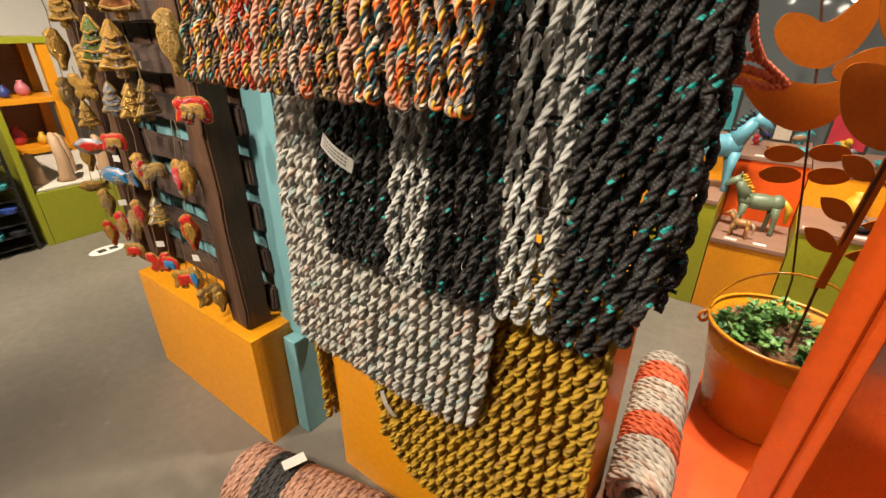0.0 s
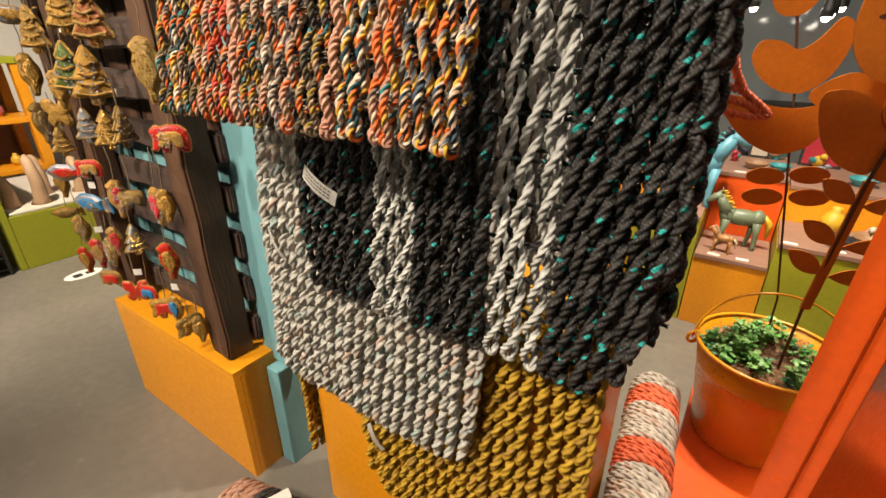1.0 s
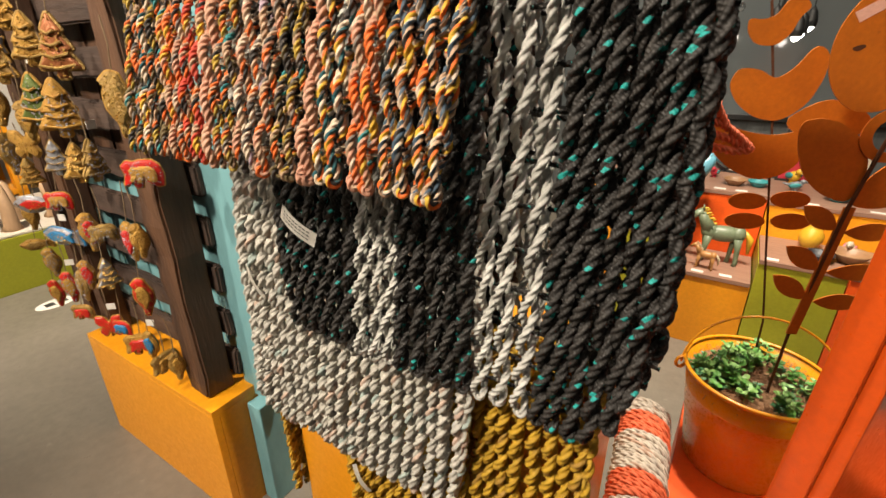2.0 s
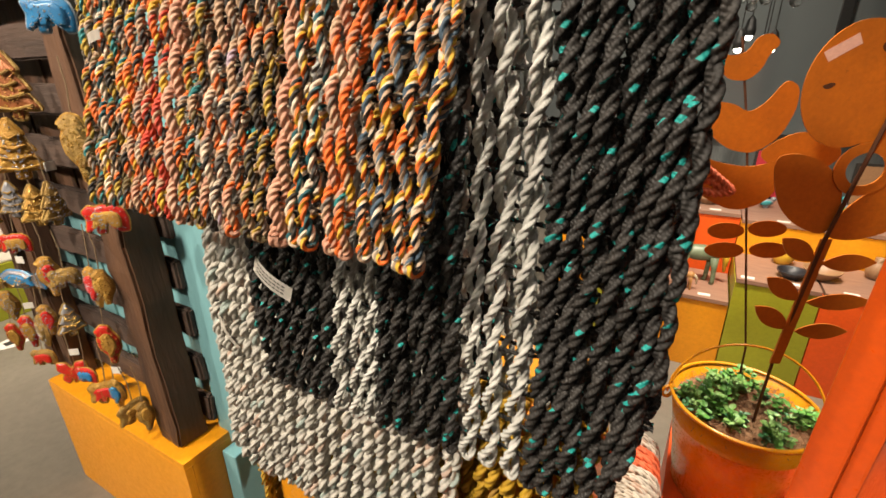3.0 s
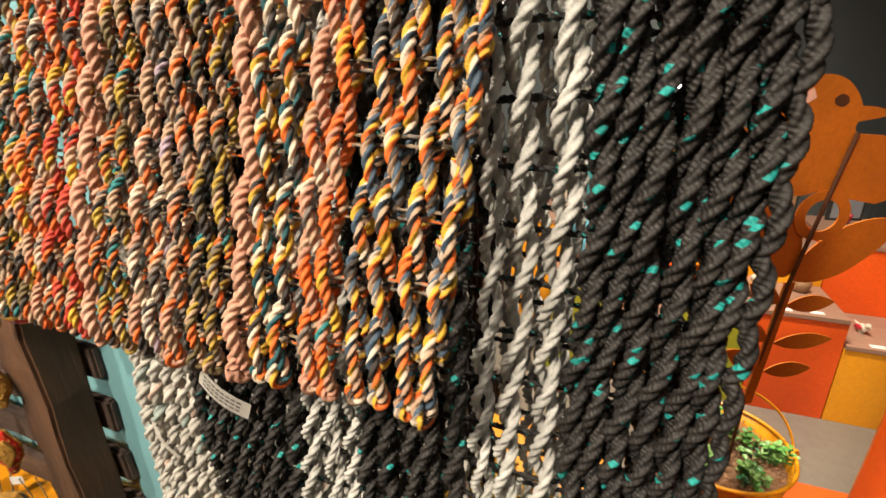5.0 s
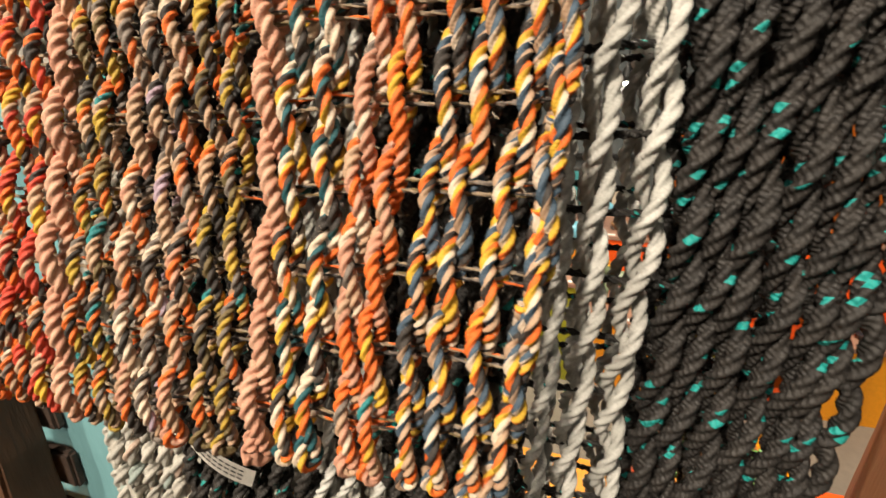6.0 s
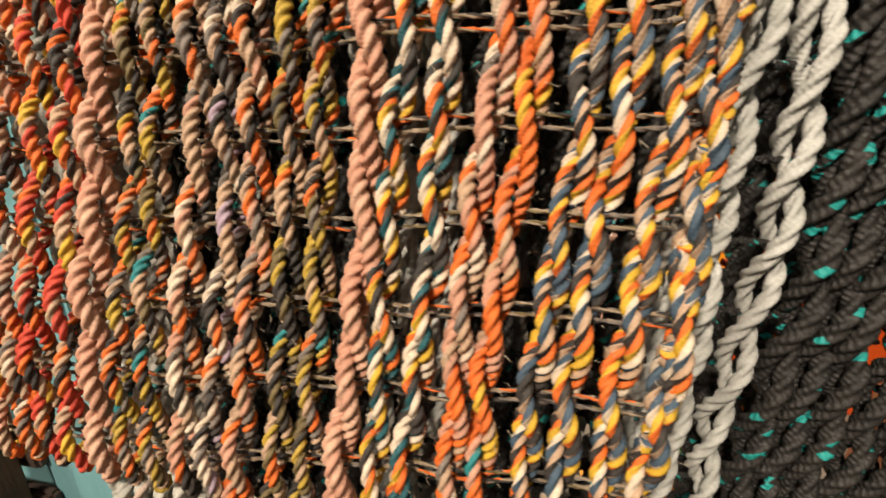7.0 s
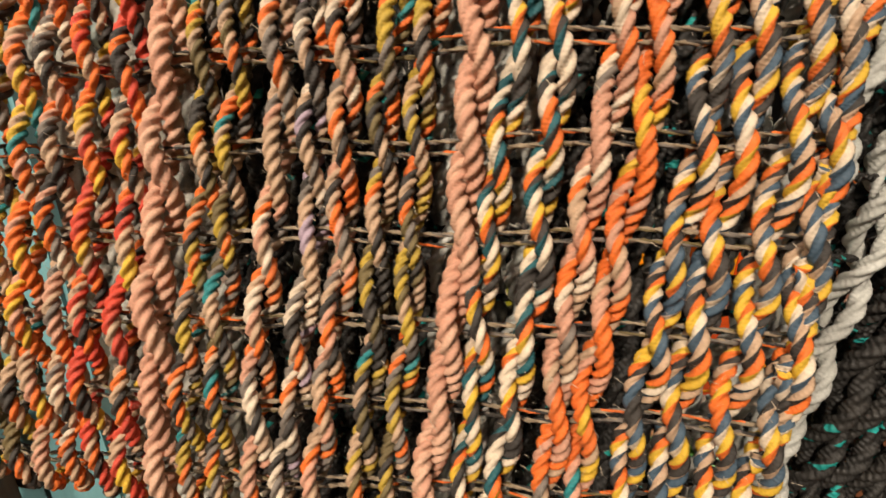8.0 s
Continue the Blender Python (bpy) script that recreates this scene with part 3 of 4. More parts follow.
for k in range(5):
    part("plank", rough_board(-0.42 + 0.147 * k, -0.28 + 0.147 * k, 0, 0.018, 0, 0.9, k + 0.9, "z", 0.0015), dark_wood, db)
bp = thing("blue_post", at(-0.905, 0.63), "pale blue painted wooden post with a square foot", "post")
part("foot", box(-0.026, 0.022, -0.042, 0.045, 0, 0.33, 0.004), blue_paint, bp)
part("board", rough_board(-0.07, 0.052, -0.012, 0.012, 0.332, 1.9, 0.4, "z", 0.0015), blue_paint, bp)

SHAPES = {
    "tree": [(0, 1), (.22, .62), (.12, .62), (.34, .26), (.2, .27), (.46, -.12), (.1, -.12), (.1, -.3), (-.1, -.3), (-.1, -.12), (-.46, -.12), (-.2, .27), (-.34, .26), (-.12, .62), (-.22, .62)],
    "elephant": [(-.62, .1), (-.72, .42), (-.5, .62), (-.3, .55), (-.1, .62), (.35, .6), (.58, .4), (.66, .05), (.6, -.4), (.34, -.42), (.3, -.1), (-.08, -.12), (-.12, -.42), (-.38, -.42), (-.42, .0), (-.55, -.1), (-.6, -.35), (-.72, -.3)],
    "bird": [(-.1, .8), (.12, .74), (.2, .5), (.34, .2), (.34, -.2), (.16, -.5), (.06, -.8), (-.08, -.78), (-.1, -.45), (-.3, -.1), (-.32, .25), (-.2, .5), (-.34, .58)],
    "butterfly": [(0, .25), (.2, .6), (.55, .62), (.6, .25), (.36, .05), (.5, -.25), (.3, -.5), (.06, -.25), (0, -.5), (-.06, -.25), (-.3, -.5), (-.5, -.25), (-.36, .05), (-.6, .25), (-.55, .62), (-.2, .6)],
    "fish": [(-.75, .1), (-.35, .35), (.15, .3), (.45, .1), (.8, .32), (.7, 0), (.8, -.32), (.45, -.08), (.1, -.28), (-.35, -.26)],
}


def smooth_outline(pts, rounds=2, cut=0.22):
    for _ in range(rounds):
        out = []
        for p, q in zip(pts, pts[1:] + pts[:1]):
            out += [((1 - cut) * p[0] + cut * q[0], (1 - cut) * p[1] + cut * q[1]), (cut * p[0] + (1 - cut) * q[0], cut * p[1] + (1 - cut) * q[1])]
        pts = out
    return pts


def ornament(a, z, kind, size, body, trim, label, turn=0.0, string=0.09, b=0.505, saddle=None, tag=False):
    ob = thing("hanging_ornament", at(a, b, z, turn + 36), label, "ornament", "ornaments on the pallet")
    line = [(x * size, y * size) for x, y in smooth_outline(SHAPES[kind], 2, 0.13)]
    top = max(p[1] for p in line)
    part("body", plate(line, 0.006, size * 0.085), body, ob, smooth=True)
    part("gold_edging", tube([(x, 0, y) for x, y in line], size * 0.045, 6, True), trim, ob, "twisted gold cord edging")
    if kind in ("elephant", "bird", "fish"):
        inner = [(0.66 * x + size * 0.02, 0.6 * y + size * 0.03) for x, y in line]
        part("embroidery", plate(inner, 0.008 + size * 0.27, 0.002), saddle or trim, ob, smooth=True)
    if kind == "tree":
        for k in range(4):
            yy = size * (0.62 - 0.22 * k)
            w = size * (0.12 + 0.08 * k)
            part("garland", tube([(-w, -size * 0.13, yy), (0, -size * 0.155, yy - size * 0.06), (w, -size * 0.13, yy + size * 0.01)], size * 0.03, 6), trim, ob)
    verts, faces = [], []
    r = random.Random(int(abs(a * 1000 + z * 777)))
    n = len(line)
    for k in range(110):
        f = r.choice((0.86, 0.86, 0.7, 0.5, 0.25)) + r.uniform(-0.05, 0.05)
        x, y = line[r.randrange(n)]
        h = size * 0.12 * (1.0 if f < 0.45 else 0.85 if f < 0.75 else 0.5) + 0.004
        if kind in ("elephant", "bird", "fish") and f < 0.55:
            h = 0.006 + size * 0.135
        c, d, i = Vector((x * f, -h, y * f)), size * r.uniform(0.016, 0.03), len(verts)
        verts += [c + Vector(q) * d for q in ((1, 0, 0), (-1, 0, 0), (0, 0, 1), (0, 0, -1), (0, -0.8, 0))]
        faces += [(i, i + 2, i + 4), (i + 2, i + 1, i + 4), (i + 1, i + 3, i + 4), (i + 3, i, i + 4)]
    tagged(part("beading", mesh_of("beading", verts, faces, bead if r.random() < 0.7 else silver_thread), None, ob, "tiny shiny sewn beads"), kind="stuff")
    part("string", tube([(0, 0, top), (0.004, 0.004, top + string * 0.5), (0, 0.012, top + string)], 0.0012, 5), twine, ob)
    if tag:
        part("price_tag", box(0.006, 0.028, -0.002, -0.001, top + 0.02, top + 0.038, 0), paper, ob, "small white price tag")
    return ob


for a, z, kind, size, body, trim, label, turn, saddle, tag in (
        (-0.962, 0.93, "elephant", 0.062, red_felt, gold, "red elephant ornament with gold embroidery", 12, gold, False),
        (-0.955, 1.262, "elephant", 0.062, blue_felt, silver_thread, "blue spotted elephant ornament with silver edging", 5, blue_felt, False),
        (-1.10, 0.765, "bird", 0.07, gold, gold, "gold bird ornament with a red wing", -20, red_felt, False),
        (-1.06, 0.775, "bird", 0.06, gold, brass, "gold thread bird ornament", 30, gold, False),
        (-1.12, 0.62, "bird", 0.075, red_felt, gold, "red satin bird ornament with gold edging", 15, gold, False),
        (-1.38, 0.45, "butterfly", 0.07, red_felt, gold, "red butterfly ornament with gold edging", 5, None, True),
        (-1.21, 0.45, "elephant", 0.068, gold, gold, "gold elephant ornament with red and blue satin", 8, red_felt, False),
        (-1.10, 0.44, "elephant", 0.062, brass, gold, "dull gold elephant ornament", 60, gold, False),
        (-1.30, 0.47, "elephant", 0.05, red_felt, gold, "small red elephant ornament", -15, blue_felt, False),
        (-1.37, 1.02, "tree", 0.115, green_sequin, gold, "green sequinned tree ornament with gold edging", 6, None, True),
        (-1.26, 1.01, "tree", 0.115, gold, gold, "gold sequinned tree ornament", 22, None, False),
        (-1.18, 1.13, "tree", 0.115, rust_sequin, brass, "copper sequinned tree ornament", 0, None, False),
        (-1.52, 1.11, "tree", 0.10, brass, gold, "dull gold tree ornament", 0, None, True),
        (-1.37, 0.90, "tree", 0.08, silver_thread, brass, "silver and gold tree ornament", 10, None, False),
        (-1.255, 0.90, "tree", 0.085, gold, brass, "narrow gold tree ornament", 40, None, False),
        (-1.17, 0.915, "tree", 0.085, brass, brass, "dark gold tree ornament seen edge on", 72, None, True),
        (-1.53, 0.935, "butterfly", 0.075, gold, gold, "gold thread angel ornament", 0, None, True),
        (-1.62, 0.765, "fish", 0.085, silver_thread, silver_thread, "silver fish ornament with a red head", 10, red_felt, False),
        (-1.50, 0.695, "fish", 0.095, silver_thread, blue_felt, "silver and blue shark ornament", -12, blue_felt, True),
        (-1.31, 0.745, "bird", 0.075, gold, gold, "gold bird ornament with red breast", 35, red_felt, False),
        (-1.23, 0.755, "elephant", 0.05, brass, brass, "small dark gold elephant ornament", 30, brass, False),
        (-1.29, 0.615, "tree", 0.08, silver_thread, brass, "silver bell shaped ornament", 50, None, False),
        (-1.66, 0.58, "bird", 0.07, gold, brass, "gold thread bird ornament", 30, brass, False),
        (-1.58, 0.52, "bird", 0.075, red_felt, gold, "red and gold bird ornament", 12, gold, True),
        (-1.48, 0.55, "bird", 0.07, brass, brass, "dull gold bird ornament", -30, brass, False),
        (-1.64, 1.03, "bird", 0.08, gold, brass, "gold thread bird ornament", 50, gold, False),
        (-1.68, 0.90, "bird", 0.085, brass, gold, "long dull gold bird ornament", 70, brass, False),
        (-1.62, 1.17, "fish", 0.08, silver_thread, gold, "silver and gold fish ornament", 30, gold, False),
        (-1.40, 1.22, "tree", 0.09, gold, gold, "small gold tree ornament", 0, None, False),
        (-1.44, 0.80, "elephant", 0.055, red_felt, gold, "red and gold elephant ornament", 10, gold, False),
        (-1.42, 0.60, "bird", 0.065, gold, brass, "gold bird ornament with red wing", 20, red_felt, False),
        (-1.55, 0.44, "elephant", 0.055, brass, gold, "dull gold elephant ornament with red saddle", 0, red_felt, False),
        (-1.16, 0.47, "bird", 0.06, gold, gold, "gold bird ornament with blue breast", -10, blue_felt, True),
        (-1.05, 0.45, "bird", 0.06, brass, gold, "gold fringed bird ornament", 40, gold, False),
        (-1.70, 0.72, "bird", 0.065, brass, gold, "dull gold parrot ornament", 20, gold, False),
        (-1.74, 0.62, "fish", 0.065, gold, brass, "gold fish ornament on twine", 30, brass, False),
        (-1.72, 0.46, "bird", 0.07, red_felt, gold, "red parrot ornament with gold edging", 10, gold, False),
        (-1.47, 1.0, "bird", 0.07, brass, gold, "dull gold peacock ornament on twine", 15, gold, False),
        (-1.58, 0.84, "tree", 0.075, brass, gold, "dull gold tree ornament", 35, None, False),
        (-1.31, 1.15, "tree", 0.10, gold, brass, "yellow gold tree ornament", 12, None, False),
        (-0.985, 1.06, "bird", 0.09, brass, gold, "gold outlined leaf ornament", 10, brass, False)):
    ornament(a, z, kind, size * 0.82, body, trim, label, turn, saddle=saddle, tag=tag)

# ---- bucket planter ----
BX, BY, BZ = 0.775, 0.845, 0.25
bucket = thing("bucket_planter", pose(BX, BY, BZ), "yellow-orange enamelled metal bucket with a wire handle, planted", "bucket")
part("pail", lathe([(0.0, 0.004), (0.104, 0.004), (0.106, 0.0), (0.108, 0.004), (0.1265, 0.150), (0.1278, 0.154), (0.1275, 0.158), (0.1285, 0.164), (0.1298, 0.168), (0.1295, 0.172), (0.1425, 0.243), (0.139, 0.243), (0.126, 0.135), (0.104, 0.01), (0.0, 0.01)], 64), bucket_paint, bucket, smooth=True)
part("rim", tube([(0.143 * math.cos(k * math.pi / 32), 0.143 * math.sin(k * math.pi / 32), 0.246) for k in range(64)], 0.0045, 8, True), bucket_paint, bucket, "rolled yellow rim", smooth=True)
hx, hy = math.cos(radians(-28)), math.sin(radians(-28))
part("handle", tube([(0.150 * math.cos(q) * hx + 0.055 * math.sin(q) * 0.62, 0.150 * math.cos(q) * hy + 0.055 * math.sin(q) * 0.78, 0.232 + 0.125 * math.sin(q)) for q in [math.pi * k / 24 for k in range(25)]], 0.0028, 8), bucket_paint, bucket, "thin yellow wire handle", smooth=True)
for sgn in (-1, 1):
    part("handle_ear", tube([(sgn * 0.15 * hx + 0.012 * math.cos(q), sgn * 0.15 * hy, 0.232 + 0.014 * math.sin(q)) for q in [2 * math.pi * k / 12 for k in range(12)]], 0.004, 6, True), bucket_paint, bucket)
bm = bmesh.new()
bmesh.ops.create_circle(bm, cap_ends=True, segments=48, radius=0.134)
bmesh.ops.inset_individual(bm, faces=bm.faces, thickness=0.05)
bmesh.ops.triangulate(bm, faces=bm.faces)
bmesh.ops.subdivide_edges(bm, edges=bm.edges, cuts=5, use_grid_fill=True)
for v in bm.verts:
    v.co.z = 0.212 + 0.010 * noise.noise(v.co * 30) + 0.006 * noise.noise(v.co * 90)
part("soil", bm, soil, bucket, "brown coir soil")
rnd = random.Random(4)


def fibres(count, spread, z):
    verts, faces = [], []
    for _ in range(count):
        q, d = rnd.uniform(0, 6.28), spread * math.sqrt(rnd.random())
        c = Vector((d * math.cos(q), d * math.sin(q), z + rnd.uniform(0.0, 0.012)))
        w, l = rnd.uniform(0, 6.28), rnd.uniform(0.008, 0.022)
        t = Vector((math.cos(w), math.sin(w), rnd.uniform(-0.3, 0.5))) * l
        s = Vector((-math.sin(w), math.cos(w), 0)) * 0.0006
        u = Vector((0, 0, 0.0007))
        k = len(verts)
        m = c + t * 0.5 + Vector((0, 0, rnd.uniform(0.0, 0.006)))
        verts += [c - s, c + s, c + u, m - s, m + s, m + u, c + t - s, c + t + s, c + t + u]
        for r0 in (0, 3):
            for e in range(3):
                faces.append((k + r0 + e, k + r0 + (e + 1) % 3, k + r0 + 3 + (e + 1) % 3, k + r0 + 3 + e))
    return verts, faces


v, f = fibres(1500, 0.128, 0.215)
tagged(part("coir", mesh_of("coir", v, f, fibre), None, bucket), kind="stuff")


def leaf_sprays(n, seed, spots, lo, hi, size):
    """Upright sprays of small round leaves in pairs on thin stems."""
    r = random.Random(seed)
    verts, faces = [], []
    for _ in range(n):
        cx, cy, sp = r.choice(spots)
        q, d = r.uniform(0, 6.28), sp * math.sqrt(r.random())
        base = Vector((cx + d * math.cos(q), cy + d * math.sin(q), 0.21))
        tip = base + Vector((r.uniform(-0.025, 0.025), r.uniform(-0.025, 0.025), r.uniform(lo, hi)))
        stem = (tip - base)
        k = len(verts)
        e = Vector((0.0008, 0, 0))
        g = Vector((0, 0.0008, 0))
        verts += [base - e, base + e, base + g, tip - e, tip + e, tip + g]
        faces += [(k, k + 1, k + 4, k + 3), (k + 1, k + 2, k + 5, k + 4), (k + 2, k, k + 3, k + 5)]
        for j in range(r.randint(4, 7)):
            h = base + stem * (0.25 + 0.75 * (j + 1) / 7)
            w0 = r.uniform(0, 6.28)
            for side in (0, math.pi):
                w = w0 + side + r.uniform(-0.4, 0.4)
                s = size * r.uniform(0.6, 1.25)
                out = Vector((math.cos(w), math.sin(w), r.uniform(-0.1, 0.7))).normalized()
                across = out.cross(Vector((0, 0, 1))).normalized()
                up = across.cross(out)
                k = len(verts)
                cupped = r.uniform(0.1, 0.3)
                for x, y, zz in ((0.05, 0, 0), (0.35, 0.42, 0.1), (0.75, 0.46, 0.12), (1.1, 0.2, 0.05), (1.18, 0, 0), (1.1, -0.2, 0.05), (0.75, -0.46, 0.12), (0.35, -0.42, 0.1), (0.65, 0, -cupped * 0.3)):
                    verts.append(h + s * (x * out + y * across + zz * up))
                faces += [(k + i, k + (i + 1) % 8, k + 8) for i in range(8)]
    return verts, faces


spots = [(-0.085, 0.055, 0.035), (-0.06, 0.02, 0.03), (-0.02, 0.06, 0.05), (0.05, 0.05, 0.045), (0.075, -0.02, 0.04), (0.03, 0.085, 0.035), (0.09, -0.055, 0.03), (-0.04, -0.03, 0.03), (0.0, -0.085, 0.022), (-0.095, -0.01, 0.02)]
for k, (n, lo, hi, size) in enumerate(((52, 0.02, 0.066, 0.0125), (30, 0.012, 0.04, 0.010), (52, 0.02, 0.064, 0.012))):
    v, f = leaf_sprays(n, 30 + k, spots, lo, hi, size)
    tagged(part("foliage", mesh_of("foliage", v, f, leaf_mats[k]), None, bucket, "small round green leaves"), kind="stuff")
part("watering_tube", tube([(-0.1, 0.03, 0.226), (-0.04, 0.0, 0.23), (0.005, -0.035, 0.228)], 0.0028, 6), steel_rod, bucket)


# ---- rusted garden stakes ----
def arc_leaf(cx, cz, length, width, angle, n=10):
    """A pointed leaf outline from its stem end."""
    ca, sa = math.cos(angle), math.sin(angle)
    pts = [(length * k / n, width * math.sin(math.pi * k / n) ** 0.85) for k in range(n + 1)] + [(length * k / n, -width * math.sin(math.pi * k / n) ** 0.85) for k in range(n - 1, 0, -1)]
    return [(cx + x * ca - y * sa, cz + x * sa + y * ca) for x, y in pts]


def disc(cx, cz, rx, rz, a0=0, a1=360, n=32):
    return [(cx + rx * math.cos(radians(a0 + (a1 - a0) * k / n)), cz + rz * math.sin(radians(a0 + (a1 - a0) * k / n))) for k in range(n + (a1 - a0 < 360))]


TURN = -15.0
stake = thing("bird_garden_stake", pose(0.79, 0.80, 0.45, 0, 0, TURN), "rusted orange steel garden stake with a bird and leaves", "garden stake", "rusted garden stakes")
bird = disc(-0.014, 0.698, 0.077, 0.097, 30, 292) + [(0.06, 0.596), (0.12, 0.585), (0.19, 0.61), (0.21, 0.65), (0.17, 0.685), (0.10, 0.70), (0.056, 0.703), (0.050, 0.712), (0.052, 0.722), (0.085, 0.727), (0.115, 0.735), (0.075, 0.745)]
part("bird", plate(bird, 0.003), corten, stake, "orange rusted steel bird")
part("eye", plate(smooth_outline([(0.004, 0.758), (0.014, 0.766), (0.026, 0.762), (0.03, 0.752), (0.022, 0.744), (0.008, 0.748)]), 0.0042), steel_rod, stake)
part("wing_slot", plate(smooth_outline([(-0.066, 0.698), (-0.05, 0.704), (-0.044, 0.70), (-0.056, 0.692)]), 0.0042), steel_rod, stake)
part("price_label", plate([(-0.075, 0.748), (-0.032, 0.775), (-0.024, 0.760), (-0.065, 0.734)], 0.0046), pink_paper, stake, "small pale price label")
ring = bmesh.new()
ro, ri = disc(0.034, 0.566, 0.047, 0.045, 0, 360, 32), disc(0.034, 0.566, 0.029, 0.028, 0, 360, 32)
vs = [[[ring.verts.new((x, y, z)) for x, z in o] for o in (ro, ri)] for y in (-0.0045, -0.0018)]
for k in range(32):
    j = (k + 1) % 32
    ring.faces.new((vs[0][0][k], vs[0][0][j], vs[0][1][j], vs[0][1][k]))
    ring.faces.new((vs[1][0][j], vs[1][0][k], vs[1][1][k], vs[1][1][j]))
    ring.faces.new((vs[0][0][j], vs[0][0][k], vs[1][0][k], vs[1][0][j]))
    ring.faces.new((vs[0][1][k], vs[0][1][j], vs[1][1][j], vs[1][1][k]))
bmesh.ops.recalc_face_normals(ring, faces=ring.faces)
part("ring", ring, corten, stake)
part("wing", plate(smooth_outline([(-0.105, 0.585), (-0.075, 0.592), (-0.04, 0.583), (-0.008, 0.560), (0.012, 0.53), (0.018, 0.49), (0.004, 0.445), (-0.045, 0.462), (-0.08, 0.495), (-0.1, 0.545)]), 0.003), corten, stake)
part("wing", plate(smooth_outline([(0.004, 0.443), (0.05, 0.438), (0.10, 0.455), (0.15, 0.50), (0.185, 0.55), (0.14, 0.562), (0.09, 0.55), (0.05, 0.525), (0.02, 0.49)]), 0.0028), corten, stake)
part("stem", tube([(-0.017, 0.005, 0.02), (-0.014, 0.005, 0.18), (0.004, -0.007, 0.44), (0.052, -0.007, 0.705)], [0.003, 0.003, 0.0035, 0.0035], 8), steel_rod, stake)
part("stem_sleeve", plate([(-0.022, 0.175), (-0.004, 0.175), (0.020, 0.44), (0.002, 0.44)], 0.004), corten, stake)
for z, ll, lr in ((0.405, 0.075, 0.09), (0.325, 0.078, 0.112), (0.262, 0.082, 0.092)):
    x = -0.014 + 0.07 * (z - 0.18)
    part("leaf", plate(arc_leaf(x, z - 0.008, ll, 0.018, radians(146)), 0.0025), corten, stake)
    part("leaf", plate(arc_leaf(x + 0.012, z - 0.012, lr, 0.017, radians(4)), 0.0025), corten, stake)

stake = thing("moon_garden_stake", pose(0.822, 0.93, 0.45, 0, 0, TURN), "rusted steel garden stake with crescents and round leaves", "garden stake", "rusted garden stakes")
part("stem", tube([(0.012, 0.006, 0.02), (0.008, 0.006, 0.12), (-0.05, 0.006, 0.40), (-0.09, 0.006, 0.60), (-0.137, 0.006, 0.78)], 0.0024, 8), steel_rod, stake)
for x0, x1, z in ((-0.13, -0.058, 0.406), (-0.052, 0.022, 0.413), (-0.128, -0.05, 0.362), (-0.04, 0.036, 0.366)):
    part("leaf", plate(disc((x0 + x1) / 2, z, (x1 - x0) / 2, 0.018, 0, 360, 28), 0.0025), corten, stake)
part("crescent", plate(smooth_outline([(-0.225, 0.565), (-0.195, 0.52), (-0.152, 0.476), (-0.088, 0.448), (-0.03, 0.470), (-0.008, 0.525), (-0.012, 0.575), (-0.035, 0.552), (-0.076, 0.541), (-0.13, 0.548), (-0.18, 0.566)]), 0.003), corten, stake)
part("crescent", plate(smooth_outline([(-0.18, 0.635), (-0.168, 0.667), (-0.13, 0.664), (-0.10, 0.645), (-0.072, 0.665), (-0.046, 0.708), (-0.02, 0.692), (-0.018, 0.65), (-0.035, 0.60), (-0.075, 0.568), (-0.12, 0.574), (-0.158, 0.60)]), 0.0028), corten, stake)
part("wing", plate(smooth_outline([(-0.074, 0.568), (-0.01, 0.612), (0.04, 0.607), (0.09, 0.572), (0.05, 0.53), (0.015, 0.48), (-0.012, 0.53)]), 0.0024), corten, stake)
part("bird", plate(smooth_outline([(-0.168, 0.728), (-0.150, 0.706), (-0.116, 0.703), (-0.094, 0.724), (-0.086, 0.752), (-0.070, 0.768), (-0.088, 0.786), (-0.112, 0.780), (-0.124, 0.755), (-0.146, 0.748), (-0.17, 0.752)]), 0.003), corten, stake)

# ---- coral cord ----
cord = thing("coral_cord", pose(0.493, 0.67, 1.02), "coral orange knitted cord loop hanging by the mats", "cord")
cord.scale = (0.72, 0.72, 0.72)
for k, pts in enumerate((((-0.10, 0.03, 0.055), (-0.05, 0.02, 0.045), (-0.01, 0.005, 0.012), (0.0, 0.0, 0.0), (-0.03, 0.01, -0.004), (-0.10, 0.03, 0.012)), ((-0.12, 0.035, 0.03), (-0.07, 0.025, 0.028), (-0.035, 0.015, 0.018), (-0.012, 0.006, 0.003)), ((-0.085, 0.03, 0.13), (-0.07, 0.02, 0.075), (-0.045, 0.02, 0.04)))):
    q = np.array(pts)
    s = np.linspace(0, len(q) - 1, 70)
    fine = np.stack([np.interp(s, np.arange(len(q)), q[:, i]) for i in range(3)], -1)
    for _ in range(6):
        fine[1:-1] = (fine[:-2] + fine[1:-1] * 2 + fine[2:]) / 4
    part("strand", rope("strand", fine, 0.0085, ROPES["V"], 1.9, k, (0.5, 0.6, 0.3)), None, cord)

# ---- near panel ----
near = thing("orange_partition", pose(0.458, 0.469, 0.25), "red-orange painted leaning panel with a raw wooden back", "panel")


def leaning(bm, lean=0.035):
    for v in bm.verts:
        v.co.x += lean * v.co.z * 0.47
        v.co.y -= lean * v.co.z * 0.88
    return bm


